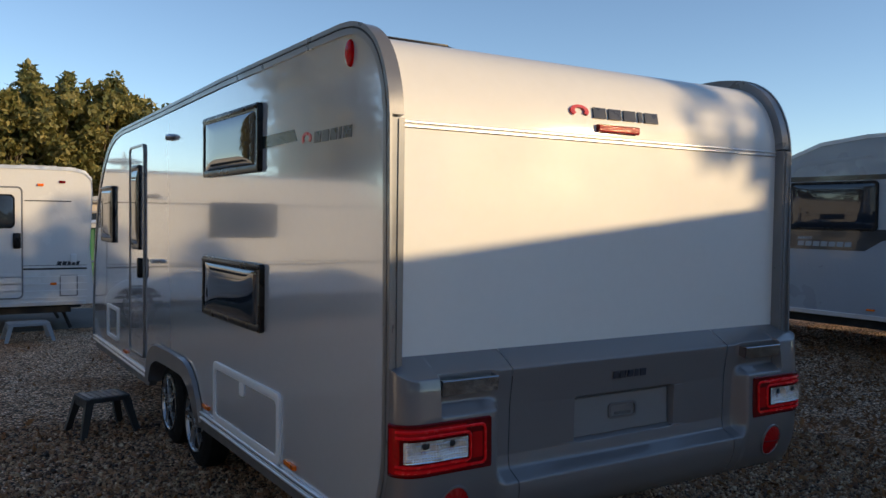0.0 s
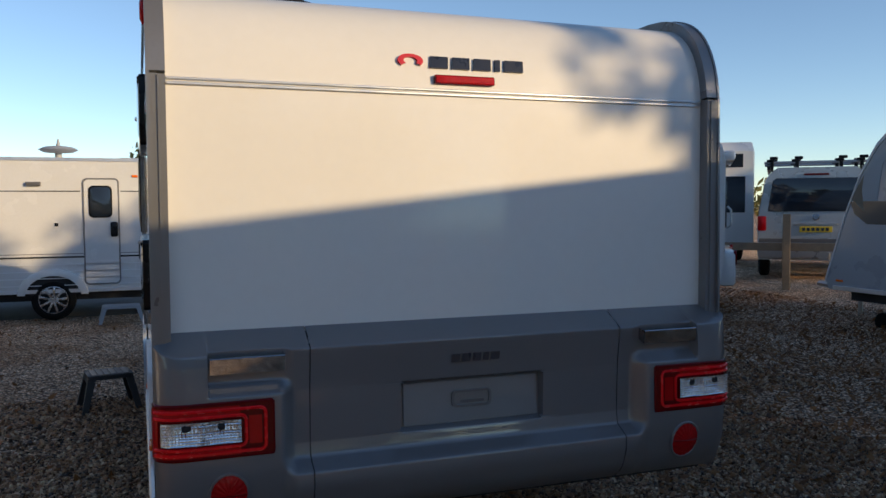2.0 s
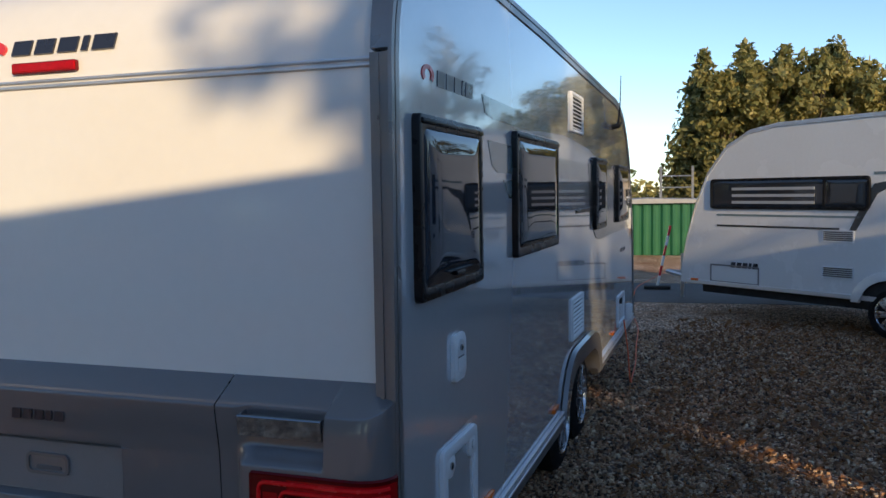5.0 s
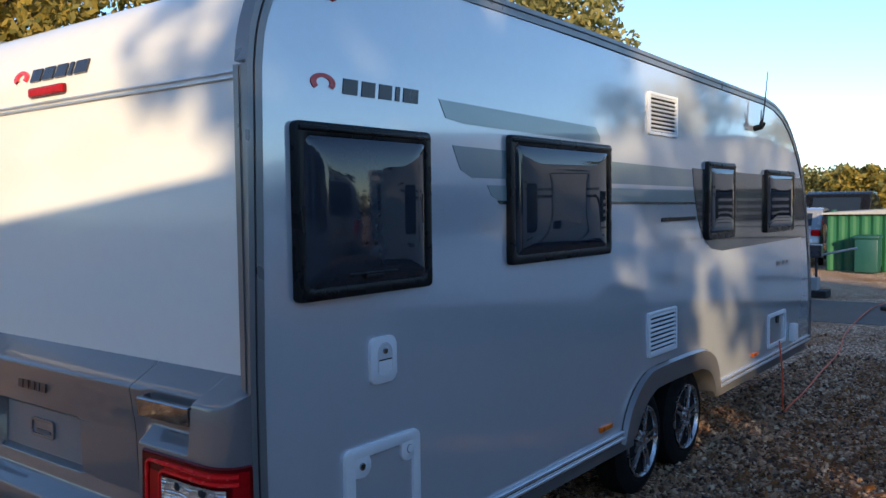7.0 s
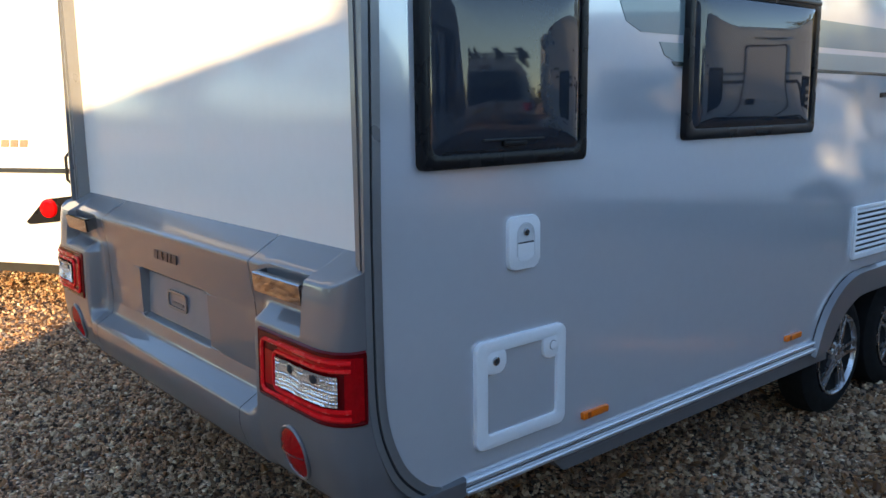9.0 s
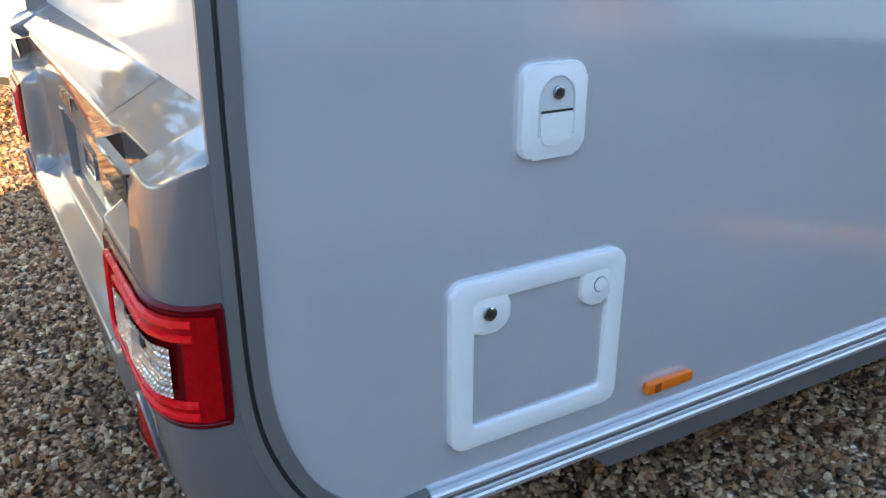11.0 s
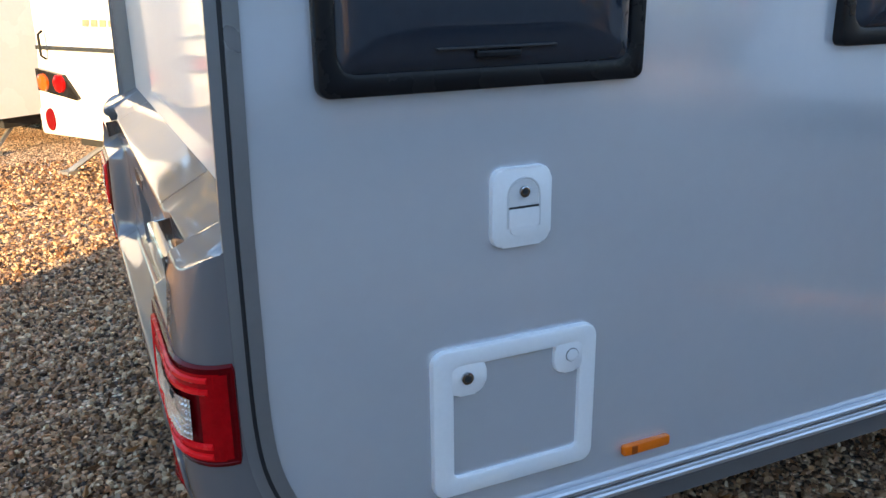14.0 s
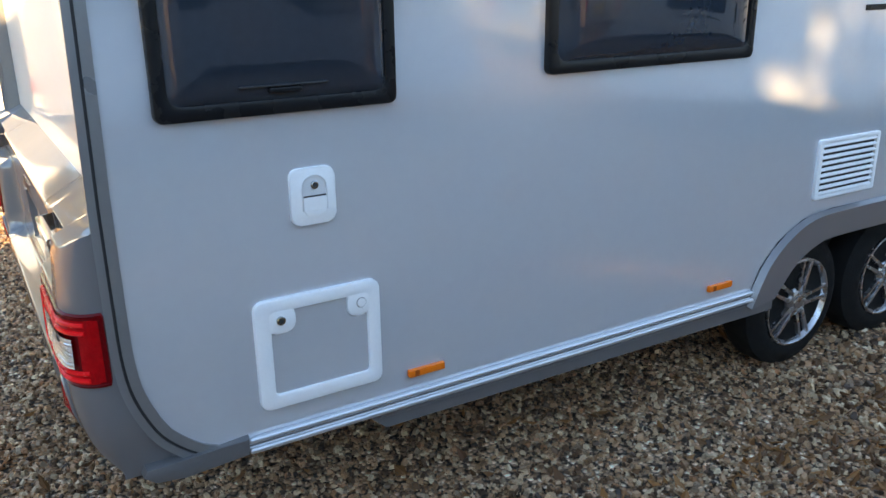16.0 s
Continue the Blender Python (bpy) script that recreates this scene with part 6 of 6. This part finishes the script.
# behind the white caravan and the track
for i, (x, y, h, sp) in enumerate(((0.7, 58, 10.9, 2.7), (3.4, 59, 11.4, 3.0), (5.9, 60, 11.2, 3.0), (9.4, 62, 11.6, 3.4))):
    tree("tall olive-green conifer behind the yard", x, y, h, sp, "conifer", 9000, 0.24, 10 + i)
for i, (x, y, h, sp) in enumerate(((2.2, 57, 9.8, 2.9), (4.9, 58, 10.2, 3.2), (8.0, 59, 10.4, 3.4), (12.5, 61, 10.0, 3.6), (-6.5, 52, 3.3, 2.4), (-9, 62, 3.4, 3), (-14, 70, 3.8, 4))):
    tree("full olive-green autumn tree at the edge of the yard", x, y, h, sp, "yellow" if i == 4 else "broad", 9000, 0.23 if i < 4 else 0.17, 30 + i)
tree("thin multi-stemmed willow losing its leaves", 12.0, 30, 7.5, 3.3, "bare", 5200, 0.1, 50)
# far side, over the roofs
for i, (x, y, h, sp) in enumerate(((-13.2, 25, 10.3, 3.4), (-16.5, 22, 9.3, 3.6), (-17, 14, 9.2, 3.8), (-19, 8, 8.8, 3.8), (-20, 2.5, 8.6, 3.6), (-19, -3, 7.8, 3.4), (-21, -9, 8.5, 3.8))):
    tree("tall autumn tree turning yellow behind the caravans", x, y, h, sp, "broad" if i < 2 else "yellow", 14000 if i < 2 else 9000, 0.15, 60 + i)
# on the sun's side: their branches dapple the walls
for i, (k, p, h, sp, lv) in enumerate(((17, 5.4, 7.5, 3.3, 10000), (14, 2.1, 6.5, 1.75, 6500), (25, 9.9, 9.3, 3.0, 3800), (27, 15.5, 9.8, 3.4, 7000))):
    c = SUN_DIR * k + Vector((-SUN_DIR.y, SUN_DIR.x, 0)) * p
    tree("loose-crowned tree on the sunny side of the yard", c.x, c.y, h, sp, "broad", lv, 0.11, 80 + i, 0.5)

# behind the camera's way
for i, (x, y, h, sp) in enumerate(((-17, -23, 7.5, 3.6), (-11, -26, 8, 3.8), (-5, -25, 7.5, 3.6), (1, -27, 8, 3.8), (7, -29, 7.5, 3.6))):
    tree("dark broad tree at the back of the yard", x, y, h, sp, "broad", 7000, 0.2, 100 + i)

# far hedge line all round
rnd = np.random.default_rng(5)
cl = []
for i in range(260):
    a = 6.283 * i / 260
    r = 95 + 12 * rnd.random()
    cl.append((math.cos(a) * r, math.sin(a) * r + 5, 0.8 + 1.2 * rnd.random(), 1.8 + 1.2 * rnd.random(), 90))
me = leaf_cards(cl, 0.55, rnd)
me.materials.append(M_LEAF_OLIVE)
tagged(new("far_hedge", me), "distant line of autumn trees and hedges", "hedge", kind="stuff")


# ---- loose gravel and leaves near the caravan ----
def stones(name, n, area, size, seed, label):
    rnd = np.random.default_rng(seed)
    x0, x1, y0, y1 = area
    px = x0 + (x1 - x0) * rnd.random(n)
    py = y0 + (y1 - y0) * rnd.random(n)
    base = np.array([(-1, -1, -1), (1, -1, -1), (1, 1, -1), (-1, 1, -1), (-1, -1, 1), (1, -1, 1), (1, 1, 1), (-1, 1, 1)], float) * 0.5
    v = base[None] * (1 + 0.7 * (rnd.random((n, 8, 3)) - 0.5))
    v[:, 4:, :2] *= 0.72
    s = size * (0.5 + 1.0 * rnd.random(n) ** 1.6)
    v *= (s[:, None] * np.stack([np.ones(n), 0.6 + 0.4 * rnd.random(n), 0.4 + 0.35 * rnd.random(n)], 1))[:, None, :]
    a = 6.283 * rnd.random(n)
    tilt = 0.35 * rnd.normal(size=n)
    c, sn = np.cos(a)[:, None], np.sin(a)[:, None]
    z = v[:, :, 2] + np.sin(tilt)[:, None] * v[:, :, 0]
    x = v[:, :, 0] * c - v[:, :, 1] * sn + px[:, None]
    y = v[:, :, 0] * sn + v[:, :, 1] * c + py[:, None]
    z = z + (0.1 * s + 0.02 * rnd.random(n) ** 1.5 - 0.004)[:, None]
    verts = np.stack([x, y, z], 2).reshape(-1, 3)
    f = np.array([(0, 3, 2, 1), (4, 5, 6, 7), (0, 1, 5, 4), (1, 2, 6, 5), (2, 3, 7, 6), (3, 0, 4, 7)])
    faces = (f[None] + 8 * np.arange(n)[:, None, None]).reshape(-1, 4)
    me = bpy.data.meshes.new(name)
    me.from_pydata(verts.tolist(), [], faces.tolist())
    me.materials.append(M_STONE)
    return tagged(new(name, me), label, "gravel", kind="stuff")


stones("gravel", 74000, (-3.0, 3.4, -1.6, 2.8), 0.0175, 3, "loose buff and brown pea gravel")
stones("gravel", 30000, (-6.0, -0.9, -2.5, 4.5), 0.021, 4, "loose buff gravel in the sun")
stones("gravel", 26000, (0.8, 4.6, 2.6, 8.0), 0.024, 5, "loose brown gravel beside the wheels")

def leaf_litter(n, x0, x1, y0, y1, seed, label):
    rnd = np.random.default_rng(seed)
    x, y = rnd.uniform(x0, x1, n), rnd.uniform(y0, y1, n)
    lift = 0.32 * np.clip((x - 5) / 5, 0, 1) ** 2 * (3 - 2 * np.clip((x - 5) / 5, 0, 1))
    p = np.stack([x, y, lift + 0.012 + 0.012 * rnd.random(n)], 1)
    a = 6.283 * rnd.random(n)
    ln = 0.015 + 0.025 * rnd.random(n)
    wd = ln * (0.2 + 0.4 * rnd.random(n))
    d = np.stack([np.cos(a), np.sin(a), 0.4 * rnd.normal(size=n)], 1)
    q = np.stack([-np.sin(a), np.cos(a), 0.4 * rnd.normal(size=n)], 1)
    v = np.stack([p - d * ln[:, None], p + q * wd[:, None], p + d * ln[:, None], p - q * wd[:, None]], 1)
    v[:, (0, 2), 2] += 0.008
    me = bpy.data.meshes.new("fallen_leaves")
    me.from_pydata(v.reshape(-1, 3).tolist(), [], np.arange(4 * n).reshape(-1, 4).tolist())
    me.materials.append(M_FALLEN)
    tagged(new("fallen_leaves", me), label, "leaves", kind="stuff")


leaf_litter(5000, -6, 8, -3, 10, 9, "scattered curled brown leaves on the gravel")
leaf_litter(22000, 1.5, 8, -1.5, 9, 10, "thick scatter of red-brown leaves over the gravel")
